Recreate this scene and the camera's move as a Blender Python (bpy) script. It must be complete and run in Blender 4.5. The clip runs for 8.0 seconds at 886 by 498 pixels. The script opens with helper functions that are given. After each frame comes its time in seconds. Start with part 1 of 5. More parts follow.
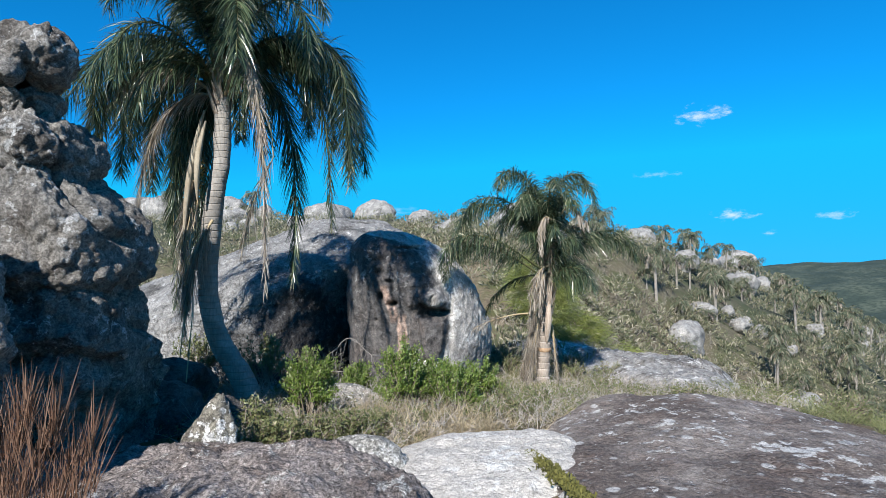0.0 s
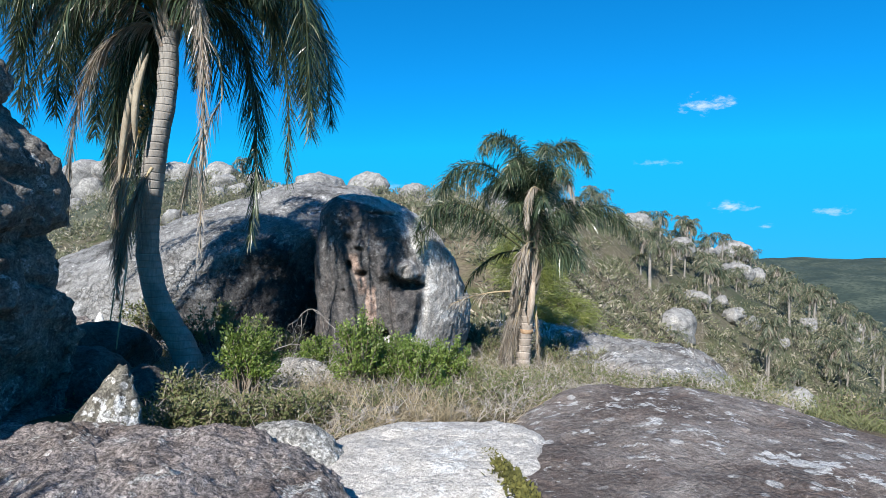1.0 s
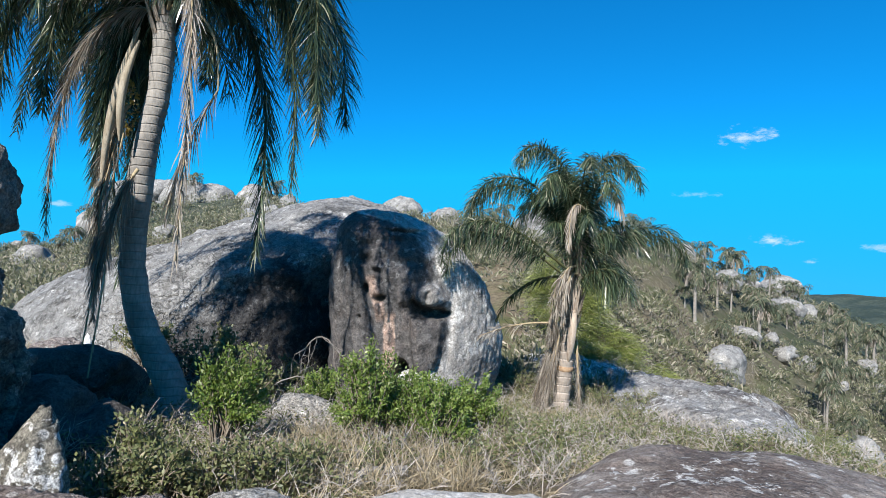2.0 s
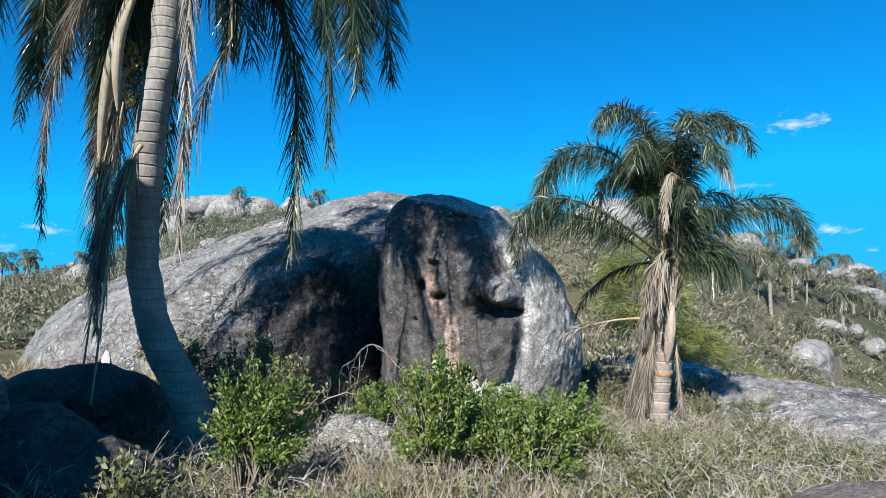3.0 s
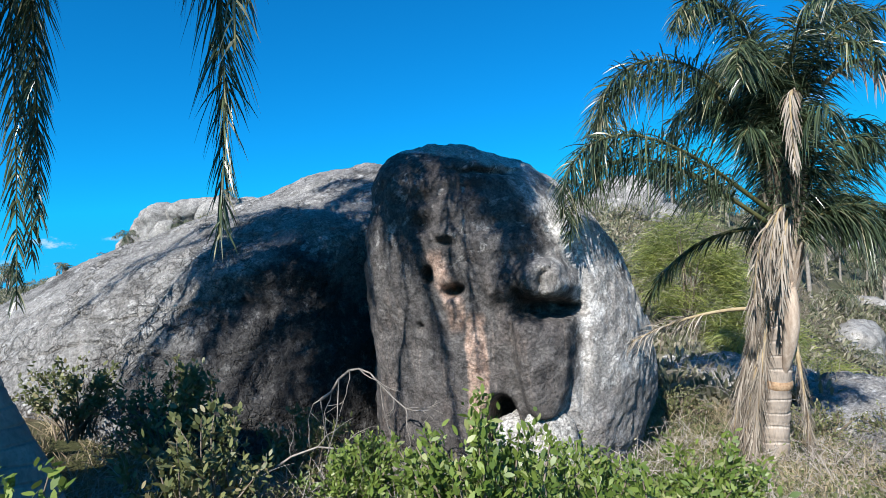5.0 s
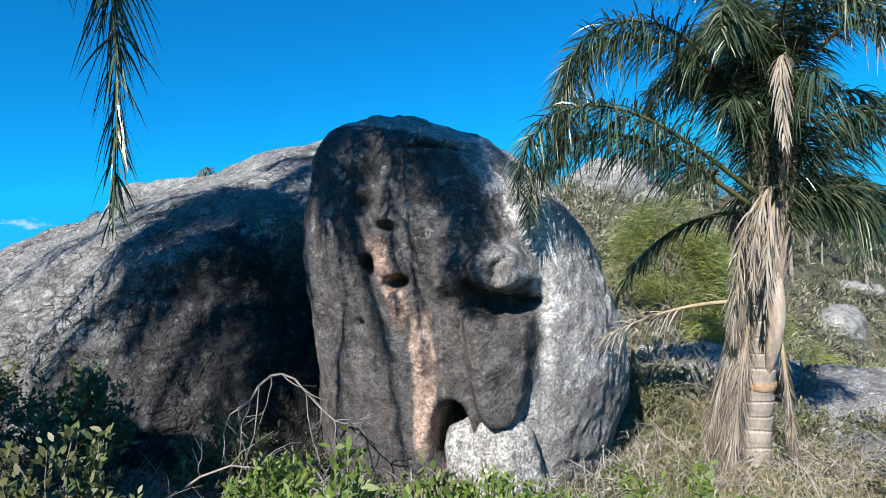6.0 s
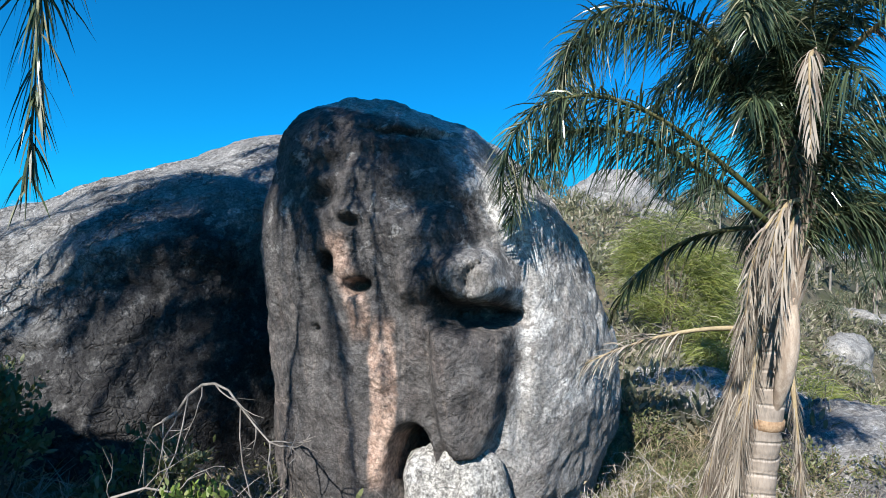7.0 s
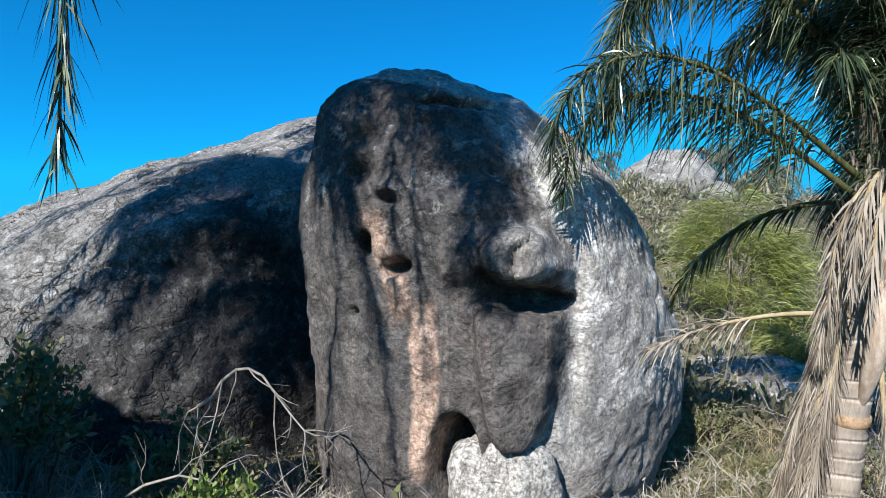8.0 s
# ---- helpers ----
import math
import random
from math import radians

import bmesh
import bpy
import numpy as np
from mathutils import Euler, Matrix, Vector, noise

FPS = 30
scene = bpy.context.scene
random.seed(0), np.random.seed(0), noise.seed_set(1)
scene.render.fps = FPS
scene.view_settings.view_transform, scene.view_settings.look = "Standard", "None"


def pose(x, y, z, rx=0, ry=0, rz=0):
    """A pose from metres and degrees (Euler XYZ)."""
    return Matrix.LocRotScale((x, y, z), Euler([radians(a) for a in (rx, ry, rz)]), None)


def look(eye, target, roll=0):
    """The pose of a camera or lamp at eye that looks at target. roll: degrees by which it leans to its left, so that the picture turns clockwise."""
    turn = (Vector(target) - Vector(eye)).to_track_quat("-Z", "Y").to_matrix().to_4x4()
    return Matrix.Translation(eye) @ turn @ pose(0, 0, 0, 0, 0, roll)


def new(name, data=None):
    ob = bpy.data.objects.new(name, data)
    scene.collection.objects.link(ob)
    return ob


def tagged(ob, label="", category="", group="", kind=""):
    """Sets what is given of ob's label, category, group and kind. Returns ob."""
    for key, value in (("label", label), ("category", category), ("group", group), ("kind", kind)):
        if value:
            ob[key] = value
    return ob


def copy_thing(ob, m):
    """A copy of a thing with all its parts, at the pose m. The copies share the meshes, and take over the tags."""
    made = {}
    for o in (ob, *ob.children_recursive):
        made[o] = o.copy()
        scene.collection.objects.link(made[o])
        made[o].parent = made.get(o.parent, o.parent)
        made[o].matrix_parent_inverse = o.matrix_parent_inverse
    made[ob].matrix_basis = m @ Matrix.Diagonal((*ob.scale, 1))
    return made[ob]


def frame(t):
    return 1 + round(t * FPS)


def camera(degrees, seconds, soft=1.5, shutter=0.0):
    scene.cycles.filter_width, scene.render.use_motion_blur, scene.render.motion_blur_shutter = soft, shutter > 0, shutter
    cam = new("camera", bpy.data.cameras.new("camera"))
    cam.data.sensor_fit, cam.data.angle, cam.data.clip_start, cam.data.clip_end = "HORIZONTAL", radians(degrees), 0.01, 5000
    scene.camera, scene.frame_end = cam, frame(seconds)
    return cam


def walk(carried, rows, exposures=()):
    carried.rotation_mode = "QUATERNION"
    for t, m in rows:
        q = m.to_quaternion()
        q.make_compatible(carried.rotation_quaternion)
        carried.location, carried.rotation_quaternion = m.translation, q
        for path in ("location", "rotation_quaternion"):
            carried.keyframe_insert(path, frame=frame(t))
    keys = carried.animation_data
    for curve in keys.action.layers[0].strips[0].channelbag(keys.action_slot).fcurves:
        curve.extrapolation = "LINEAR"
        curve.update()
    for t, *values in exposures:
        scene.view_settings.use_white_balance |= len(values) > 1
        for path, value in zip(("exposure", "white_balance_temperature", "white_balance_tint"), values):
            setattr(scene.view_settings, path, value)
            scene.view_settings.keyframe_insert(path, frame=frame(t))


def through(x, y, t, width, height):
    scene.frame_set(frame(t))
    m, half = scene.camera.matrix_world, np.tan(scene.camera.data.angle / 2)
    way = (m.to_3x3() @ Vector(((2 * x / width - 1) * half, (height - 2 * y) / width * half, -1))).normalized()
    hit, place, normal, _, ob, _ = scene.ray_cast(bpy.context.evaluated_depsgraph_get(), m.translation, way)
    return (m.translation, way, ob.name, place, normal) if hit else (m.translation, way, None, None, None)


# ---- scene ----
cam = camera(72.5, 8.0, soft=0.85)
PATH = [
    (0, (0.965, -0.627, 1.947), (0.780, 1.362, 2.047), -1.3),
    (0.5, (1.128, -0.255, 1.921), (1.013, 1.740, 2.000), -1.2),
    (1, (1.190, 0.263, 1.833), (1.017, 2.256, 1.862), 1.3),
    (1.5, (1.264, 0.708, 1.844), (1.103, 2.699, 1.948), 2.0),
    (2, (1.156, 1.334, 1.788), (0.87, 3.31, 1.905), 2.7),
    (2.2, (1.122, 1.549, 1.788), (0.758, 3.515, 1.845), 2.7),
    (3.3, (0.552, 2.958, 1.575), (0.118, 4.905, 1.724), -0.0),
    (3.5, (0.5, 3.198, 1.548), (0.042, 5.14, 1.673), 0.4),
    (4, (0.373, 3.733, 1.554), (-0.048, 5.685, 1.676), -0.5),
    (4.5, (0.228, 4.29, 1.538), (-0.225, 6.236, 1.634), -0.6),
    (5, (0.113, 4.737, 1.612), (-0.318, 6.687, 1.73), -2.4),
    (5.2, (0.138, 4.904, 1.64), (-0.229, 6.867, 1.74), -3.0),
    (6.3, (0.296, 5.493, 1.661), (-0.129, 7.447, 1.712), -1.1),
    (6.5, (0.272, 5.598, 1.634), (-0.173, 7.546, 1.716), 0.57),
    (7, (0.382, 5.873, 1.654), (-0.023, 7.83, 1.728), 0.88),
    (7.5, (0.351, 6.011, 1.627), (-0.189, 7.936, 1.637), 0.25),
    (8, (0.361, 6.115, 1.62), (-0.205, 8.033, 1.646), 0.69),
]
walk(cam, [(t, look(eye, target, roll)) for t, eye, target, roll in PATH], exposures=[(0, 0.80), (8, 0.80)])

# ---- sky, sun ----
SUN_WAY = Vector((0.20, 1.0, -0.70)).normalized()
sun_data = bpy.data.lights.new("sun", "SUN")
sun_data.energy, sun_data.angle, sun_data.color = 5.0, radians(0.55), (1.0, 0.97, 0.925)
sun = new("sun", sun_data)
sun.matrix_world = look(-SUN_WAY * 60, (0, 0, 0))

world = bpy.data.worlds.new("world")
scene.world = world
world.use_nodes = True
wn, wl = world.node_tree.nodes, world.node_tree.links
wn.clear()
w_out = wn.new("ShaderNodeOutputWorld")
w_bg = wn.new("ShaderNodeBackground")
sky = wn.new("ShaderNodeTexSky")
sky.sky_type, sky.sun_disc = "NISHITA", False
sky.sun_elevation = math.asin(-SUN_WAY.z)
sky.sun_rotation = math.atan2(-SUN_WAY.x, -SUN_WAY.y)
sky.altitude, sky.air_density, sky.dust_density, sky.ozone_density = 300, 1.0, 0.0, 3.0
tint = wn.new("ShaderNodeMix")
tint.data_type, tint.blend_type = "RGBA", "MULTIPLY"
tint.inputs[0].default_value = 1.0
tint.inputs[7].default_value = (0.03, 0.90, 1.45, 1)
wl.new(sky.outputs[0], tint.inputs[6])
w_bg.inputs[1].default_value = 0.068
wl.new(w_bg.outputs[0], w_out.inputs[0])
w_coord = wn.new("ShaderNodeTexCoord")


def w_math(op, a, b=None, c=None):
    n = wn.new("ShaderNodeMath")
    n.operation = op
    for i, v in enumerate((a, b, c)):
        if v is None:
            continue
        if isinstance(v, (int, float)):
            n.inputs[i].default_value = v
        else:
            wl.new(v, n.inputs[i])
    return n.outputs[0]


# small fair-weather clouds: direction (azimuth from +y to the right, elevation), half sizes in degrees, strength
CLOUDS = [(18.5, 13.6, 2.8, 0.95, 0.8), (14.6, 8.9, 2.3, 0.35, 0.35), (20.6, 4.9, 2.0, 0.55, 0.8), (28.0, 4.4, 1.8, 0.4, 0.5),
          (23.2, 3.2, 0.7, 0.3, 0.6), (31.5, 21.5, 1.6, 1.2, 0.3), (-9.5, 6.6, 2.2, 0.5, 0.3), (-45.5, 4.6, 2.0, 0.5, 0.8),
          (-49.5, 2.6, 3.5, 1.2, 0.5), (-41.0, 5.0, 1.3, 0.35, 0.45)]
w_sep = wn.new("ShaderNodeSeparateXYZ")
wl.new(w_coord.outputs["Generated"], w_sep.inputs[0])
w_az = w_math("ARCTAN2", w_sep.outputs[0], w_sep.outputs[1])
w_el = w_math("ARCSINE", w_sep.outputs[2])
w_noise = wn.new("ShaderNodeTexNoise")
w_noise.inputs["Scale"].default_value, w_noise.inputs["Detail"].default_value = 55.0, 6.0
w_noise.inputs["Roughness"].default_value = 0.62
w_map = wn.new("ShaderNodeMapping")
w_map.inputs["Scale"].default_value = (1, 1, 2.2)
wl.new(w_coord.outputs["Generated"], w_map.inputs[0])
wl.new(w_map.outputs[0], w_noise.inputs["Vector"])
w_total = None
for az, el, wide, high, dense in CLOUDS:
    a = w_math("MULTIPLY", w_math("SUBTRACT", w_az, radians(az)), 1 / radians(wide))
    b = w_math("MULTIPLY", w_math("SUBTRACT", w_el, radians(el)), 1 / radians(high))
    d = w_math("SQRT", w_math("ADD", w_math("MULTIPLY", a, a), w_math("MULTIPLY", b, b)))
    inside = w_math("SUBTRACT", w_math("ADD", 0.62, w_math("MULTIPLY", w_math("SUBTRACT", w_noise.outputs[0], 0.5), 2.4)), w_math("MULTIPLY", d, 0.75))
    soft_in = wn.new("ShaderNodeMapRange")
    soft_in.interpolation_type = "SMOOTHSTEP"
    wl.new(inside, soft_in.inputs[0])
    soft_in.inputs[1].default_value, soft_in.inputs[2].default_value = 0.0, 0.95
    c = w_math("MULTIPLY", soft_in.outputs[0], dense)
    w_total = c if w_total is None else w_math("MAXIMUM", w_total, c)
w_cloud = wn.new("ShaderNodeMix")
w_cloud.data_type = "RGBA"
w_cloud.inputs[7].default_value = (7.0, 8.2, 9.0, 1)
wl.new(w_total, w_cloud.inputs[0])
# the blue stays deep down to the horizon, as in very dry air
deep = wn.new("ShaderNodeMix")
deep.data_type, deep.blend_type = "RGBA", "DARKEN"
deep.inputs[0].default_value = 1.0
deep.inputs[7].default_value = (0.30, 4.6, 8.8, 1)
wl.new(tint.outputs[2], deep.inputs[6])
wl.new(deep.outputs[2], w_cloud.inputs[6])
wl.new(w_cloud.outputs[2], w_bg.inputs[0])


# ---- small numeric tools ----
RNG = np.random.default_rng(7)
LATTICE = np.random.default_rng(3).random(4096)


def smooth(a, b, x):
    t = np.clip((np.asarray(x, float) - a) / (b - a), 0, 1)
    return t * t * (3 - 2 * t)


def value_noise(p):
    """Smooth noise in -1..1 at an array of places."""
    p = np.asarray(p, float)
    i = np.floor(p).astype(np.int64)
    f = p - i
    f = f * f * (3 - 2 * f)
    out = np.zeros(len(p))
    for dx in (0, 1):
        for dy in (0, 1):
            for dz in (0, 1):
                h = ((i[:, 0] + dx) * 73856093) ^ ((i[:, 1] + dy) * 19349663) ^ ((i[:, 2] + dz) * 83492791)
                w = np.abs(1 - dx - f[:, 0]) * np.abs(1 - dy - f[:, 1]) * np.abs(1 - dz - f[:, 2])
                out += LATTICE[(h ^ (h >> 13)) & 4095] * w
    return out * 2 - 1


def fbm(p, octaves=4, gain=0.5):
    total, amp, p = 0, 1.0, np.asarray(p, float)
    for _ in range(octaves):
        total = total + amp * value_noise(p)
        p, amp = p * 2.03 + 17.3, amp * gain
    return total


def unit(v):
    return v / np.maximum(np.linalg.norm(v, axis=-1, keepdims=True), 1e-9)


# ---- node materials ----
class Nodes:
    """A short way to write node trees."""

    def __init__(self, name):
        self.mat = bpy.data.materials.new(name)
        self.mat.use_nodes = True
        self.tree = self.mat.node_tree
        self.tree.nodes.clear()
        self.out = self.add("ShaderNodeOutputMaterial")

    def add(self, kind):
        return self.tree.nodes.new(kind)

    def put(self, socket, value):
        if isinstance(value, bpy.types.NodeSocket):
            self.tree.links.new(value, socket)
        elif isinstance(value, tuple) and len(value) == 3 and socket.type == "RGBA":
            socket.default_value = (*value, 1)
        else:
            socket.default_value = value

    def math(self, op, a, b=0.0, clamp=False):
        n = self.add("ShaderNodeMath")
        n.operation, n.use_clamp = op, clamp
        self.put(n.inputs[0], a)
        self.put(n.inputs[1], b)
        return n.outputs[0]

    def coords(self, scale=(1, 1, 1), turn=(0, 0, 0)):
        c = self.add("ShaderNodeTexCoord")
        m = self.add("ShaderNodeMapping")
        m.inputs["Scale"].default_value = scale
        m.inputs["Rotation"].default_value = turn
        self.tree.links.new(c.outputs["Object"], m.inputs[0])
        return m.outputs[0]

    def noise(self, scale, detail=5.0, rough=0.6, vector=None, warp=0.0):
        n = self.add("ShaderNodeTexNoise")
        n.inputs["Scale"].default_value, n.inputs["Detail"].default_value = scale, detail
        n.inputs["Roughness"].default_value, n.inputs["Distortion"].default_value = rough, warp
        self.put(n.inputs["Vector"], vector if vector is not None else self.coords())
        return n.outputs[0]

    def cells(self, scale, vector=None, rnd=1.0, feature="F1"):
        n = self.add("ShaderNodeTexVoronoi")
        n.feature = feature
        n.inputs["Scale"].default_value, n.inputs["Randomness"].default_value = scale, rnd
        self.put(n.inputs["Vector"], vector if vector is not None else self.coords())
        return n.outputs[0]

    def ramp(self, value, low, high, a=0.0, b=1.0):
        n = self.add("ShaderNodeMapRange")
        n.interpolation_type = "SMOOTHSTEP"
        self.put(n.inputs[0], value)
        for i, v in enumerate((low, high, a, b)):
            n.inputs[i + 1].default_value = v
        return n.outputs[0]

    def mix(self, f, a, b, blend="MIX"):
        n = self.add("ShaderNodeMix")
        n.data_type, n.blend_type = "RGBA", blend
        self.put(n.inputs[0], f)
        self.put(n.inputs[6], a)
        self.put(n.inputs[7], b)
        return n.outputs[2]

    def bump(self, height, strength, distance, normal=None):
        n = self.add("ShaderNodeBump")
        n.inputs["Strength"].default_value, n.inputs["Distance"].default_value = strength, distance
        self.put(n.inputs["Height"], height)
        if normal is not None:
            self.put(n.inputs["Normal"], normal)
        return n.outputs[0]

    def finish(self, colour, rough=0.85, normal=None, spec=0.3, through=0.0, through_colour=None):
        b = self.add("ShaderNodeBsdfPrincipled")
        self.put(b.inputs["Base Color"], colour)
        self.put(b.inputs["Roughness"], rough)
        b.inputs["Specular IOR Level"].default_value = spec
        if normal is not None:
            self.put(b.inputs["Normal"], normal)
        shader = b.outputs[0]
        if through:
            t = self.add("ShaderNodeBsdfTranslucent")
            self.put(t.inputs[0], through_colour if through_colour is not None else colour)
            m = self.add("ShaderNodeMixShader")
            m.inputs[0].default_value = through
            self.tree.links.new(shader, m.inputs[1])
            self.tree.links.new(t.outputs[0], m.inputs[2])
            shader = m.outputs[0]
        self.tree.links.new(shader, self.out.inputs[0])
        return self.mat


def island(n):
    return n.add("ShaderNodeNewGeometry").outputs["Random Per Island"]


def each(n):
    return n.add("ShaderNodeObjectInfo").outputs["Random"]


def rock_material(name, base=(0.30, 0.28, 0.26), dark=(0.055, 0.052, 0.05), pale=(0.56, 0.55, 0.52), dark_amount=0.5, pale_amount=0.5,
                  streaks=0.0, rust=0.0, scale=1.0, crust=(0.42, 0.40, 0.37), spot=0.0, front=False, patch=None, even=0.0, flakes=0.0):
    """Weathered granite: grey ground, black crust in large patches, pale lichen in small ones, fine grain."""
    n = Nodes(name)
    v = n.coords()
    large, mid, fine, grain = n.noise(0.9 * scale, 5, 0.62, v, 0.4), n.noise(4.5 * scale, 6, 0.68, v, 0.6), n.noise(22 * scale, 5, 0.7, v), n.noise(140, 3, 0.6, v)
    colour = n.mix(n.ramp(mid, 0.35, 0.68), base, crust)
    colour = n.mix(n.ramp(fine, 0.42, 0.7, 0, 0.55), colour, tuple(c * 0.55 for c in base))
    stain_shade = 0.0
    blot = n.math("ADD", n.math("MULTIPLY", large, 0.62), n.math("MULTIPLY", mid, 0.38))
    edge = 0.62 - 0.24 * dark_amount
    blackened = n.ramp(blot, edge, edge + 0.1)
    speck = n.ramp(fine, 0.36, 0.58)
    colour = n.mix(n.math("MULTIPLY", blackened, n.math("ADD", n.math("MULTIPLY", speck, 0.45), 0.5)), colour, dark)
    if streaks:
        drip = n.noise(2.4, 5, 0.6, n.coords((2.6, 2.6, 0.16)), 0.5)
        colour = n.mix(n.math("MULTIPLY", n.ramp(drip, 0.47, 0.62), streaks), colour, (0.035, 0.033, 0.034))
        wash = n.noise(2.1, 4, 0.6, n.coords((3.4, 3.4, 0.2), (0, 0, 0.9)), 0.3)
        colour = n.mix(n.math("MULTIPLY", n.ramp(wash, 0.55, 0.68), 0.5 * streaks), colour, (0.30, 0.22, 0.17))
    if front:
        # the overhung front's brown-black is water crust and painted palm shade; where rock has flaked away it is bare
        # and salmon-coloured
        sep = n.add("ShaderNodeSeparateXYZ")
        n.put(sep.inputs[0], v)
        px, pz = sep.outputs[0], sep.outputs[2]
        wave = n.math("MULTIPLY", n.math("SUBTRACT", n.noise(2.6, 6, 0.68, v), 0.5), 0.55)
        # the dark ends below the top rim, left pale for lichen and sunlight
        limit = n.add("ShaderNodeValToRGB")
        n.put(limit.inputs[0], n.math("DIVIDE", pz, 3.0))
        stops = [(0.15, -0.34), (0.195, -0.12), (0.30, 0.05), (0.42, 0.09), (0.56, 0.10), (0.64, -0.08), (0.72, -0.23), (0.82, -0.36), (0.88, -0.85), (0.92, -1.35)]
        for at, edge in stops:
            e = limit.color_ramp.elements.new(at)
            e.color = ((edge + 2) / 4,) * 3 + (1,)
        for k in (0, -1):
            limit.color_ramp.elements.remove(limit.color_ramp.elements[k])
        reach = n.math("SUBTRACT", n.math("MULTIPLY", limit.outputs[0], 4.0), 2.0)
        crust_shade = n.ramp(n.math("SUBTRACT", n.math("ADD", px, n.math("MULTIPLY", wave, 0.45)), reach), 0.07, -0.05)
        # less dark on the knob: pale lichen, and the sun on it painted in
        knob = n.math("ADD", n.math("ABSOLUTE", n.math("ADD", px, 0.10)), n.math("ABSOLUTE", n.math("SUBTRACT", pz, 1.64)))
        crust_shade = n.math("MULTIPLY", crust_shade, n.ramp(n.math("ADD", knob, wave), 0.12, 0.26, 0.45, 1.0))
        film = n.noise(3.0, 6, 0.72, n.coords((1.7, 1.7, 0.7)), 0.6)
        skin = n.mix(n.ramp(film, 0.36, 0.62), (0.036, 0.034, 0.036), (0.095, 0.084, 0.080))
        colour = n.mix(n.math("MULTIPLY", crust_shade, 0.95), colour, skin)
        # tan streaks low down: washed rock, with sun dapples put into the colour
        run_dapple = n.noise(2.6, 5, 0.66, n.coords((3.0, 3.0, 0.30), (0, 0, 0.4)), 0.4)
        low = n.ramp(pz, 1.9, 1.2)
        colour = n.mix(n.math("MULTIPLY", n.math("MULTIPLY", n.ramp(run_dapple, 0.50, 0.62), n.ramp(fine, 0.3, 0.55, 0.3, 0.7)), n.math("MULTIPLY", low, 0.55)), colour, (0.30, 0.245, 0.21))
        pocks = n.math("MULTIPLY", n.ramp(n.noise(6.5, 5, 0.72, v, 0.6), 0.57, 0.63), n.ramp(pz, 1.6, 1.9, 0.15, 0.8))
        colour = n.mix(n.math("MULTIPLY", pocks, crust_shade), colour, (0.36, 0.35, 0.335))
        drift = n.math("MULTIPLY", n.math("SUBTRACT", n.noise(4.0, 4, 0.6, v), 0.5), 0.16)
        across = n.math("ABSOLUTE", n.math("ADD", n.math("ADD", px, drift), 0.65))
        strip = n.math("MULTIPLY", n.ramp(n.math("SUBTRACT", across, n.ramp(pz, 1.3, 0.6, 0.0, 0.02)), 0.085, 0.045), n.math("MULTIPLY", n.ramp(pz, 0.36, 0.48), n.ramp(pz, 1.42, 1.30)))
        across2 = n.math("ABSOLUTE", n.math("ADD", n.math("ADD", px, drift), n.ramp(pz, 1.35, 1.85, 0.80, 0.92)))
        strip2 = n.math("MULTIPLY", n.ramp(across2, 0.085, 0.035), n.math("MULTIPLY", n.ramp(pz, 1.22, 1.34), n.ramp(pz, 1.90, 1.80)))
        flaked = n.mix(n.ramp(n.noise(14, 5, 0.7, v), 0.35, 0.65), (0.42, 0.265, 0.195), (0.64, 0.46, 0.36))
        colour = n.mix(n.math("MULTIPLY", n.math("MAXIMUM", strip, n.math("MULTIPLY", strip2, 0.8)), n.ramp(fine, 0.25, 0.45, 0.7, 1.0)), colour, flaked)
        # the foot of the open side is plainer and greyer
        colour = n.mix(n.math("MULTIPLY", n.math("MULTIPLY", n.ramp(n.math("ADD", pz, wave), 1.0, 0.72), n.ramp(px, 0.0, 0.25)), 0.8), colour, (0.235, 0.222, 0.212))
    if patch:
        # a broad patch with a ragged edge: black lichen, and painted shade towards the cleft
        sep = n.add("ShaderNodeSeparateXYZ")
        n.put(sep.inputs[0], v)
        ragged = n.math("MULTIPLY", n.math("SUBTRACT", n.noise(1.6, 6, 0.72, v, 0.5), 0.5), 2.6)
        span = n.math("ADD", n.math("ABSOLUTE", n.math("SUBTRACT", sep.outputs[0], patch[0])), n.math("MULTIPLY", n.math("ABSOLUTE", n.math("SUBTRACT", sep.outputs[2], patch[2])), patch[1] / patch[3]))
        stain_shade = n.ramp(n.math("ADD", span, ragged), patch[1] * 1.15, patch[1] * 0.75)
        colour = n.mix(n.math("MULTIPLY", stain_shade, n.ramp(n.noise(9, 6, 0.75, v), 0.30, 0.50, 0.40, 0.95)), colour, (0.032, 0.031, 0.033))
    if rust:
        colour = n.mix(n.math("MULTIPLY", n.ramp(n.noise(3.0, 4, 0.6, v), 0.5, 0.68), rust), colour, (0.20, 0.125, 0.10))
    lich = n.math("ADD", n.math("MULTIPLY", n.noise(7.5 * scale, 4, 0.72, v, 0.3), 0.6), n.math("MULTIPLY", n.noise(1.7 * scale, 3, 0.5, v), 0.4))
    edge = 0.66 - 0.2 * pale_amount
    cover = n.math("MULTIPLY", n.ramp(lich, edge, edge + 0.035, 0, 0.92), n.math("SUBTRACT", 1.0, n.math("MULTIPLY", stain_shade, 0.8)))
    if front:
        cover = n.math("MULTIPLY", n.math("MULTIPLY", cover, n.ramp(n.math("ADD", pz, wave), 0.72, 1.0, 0.12, 1.0)), n.math("SUBTRACT", 1.0, n.math("MULTIPLY", crust_shade, 0.94)))
    colour = n.mix(cover, colour, pale)
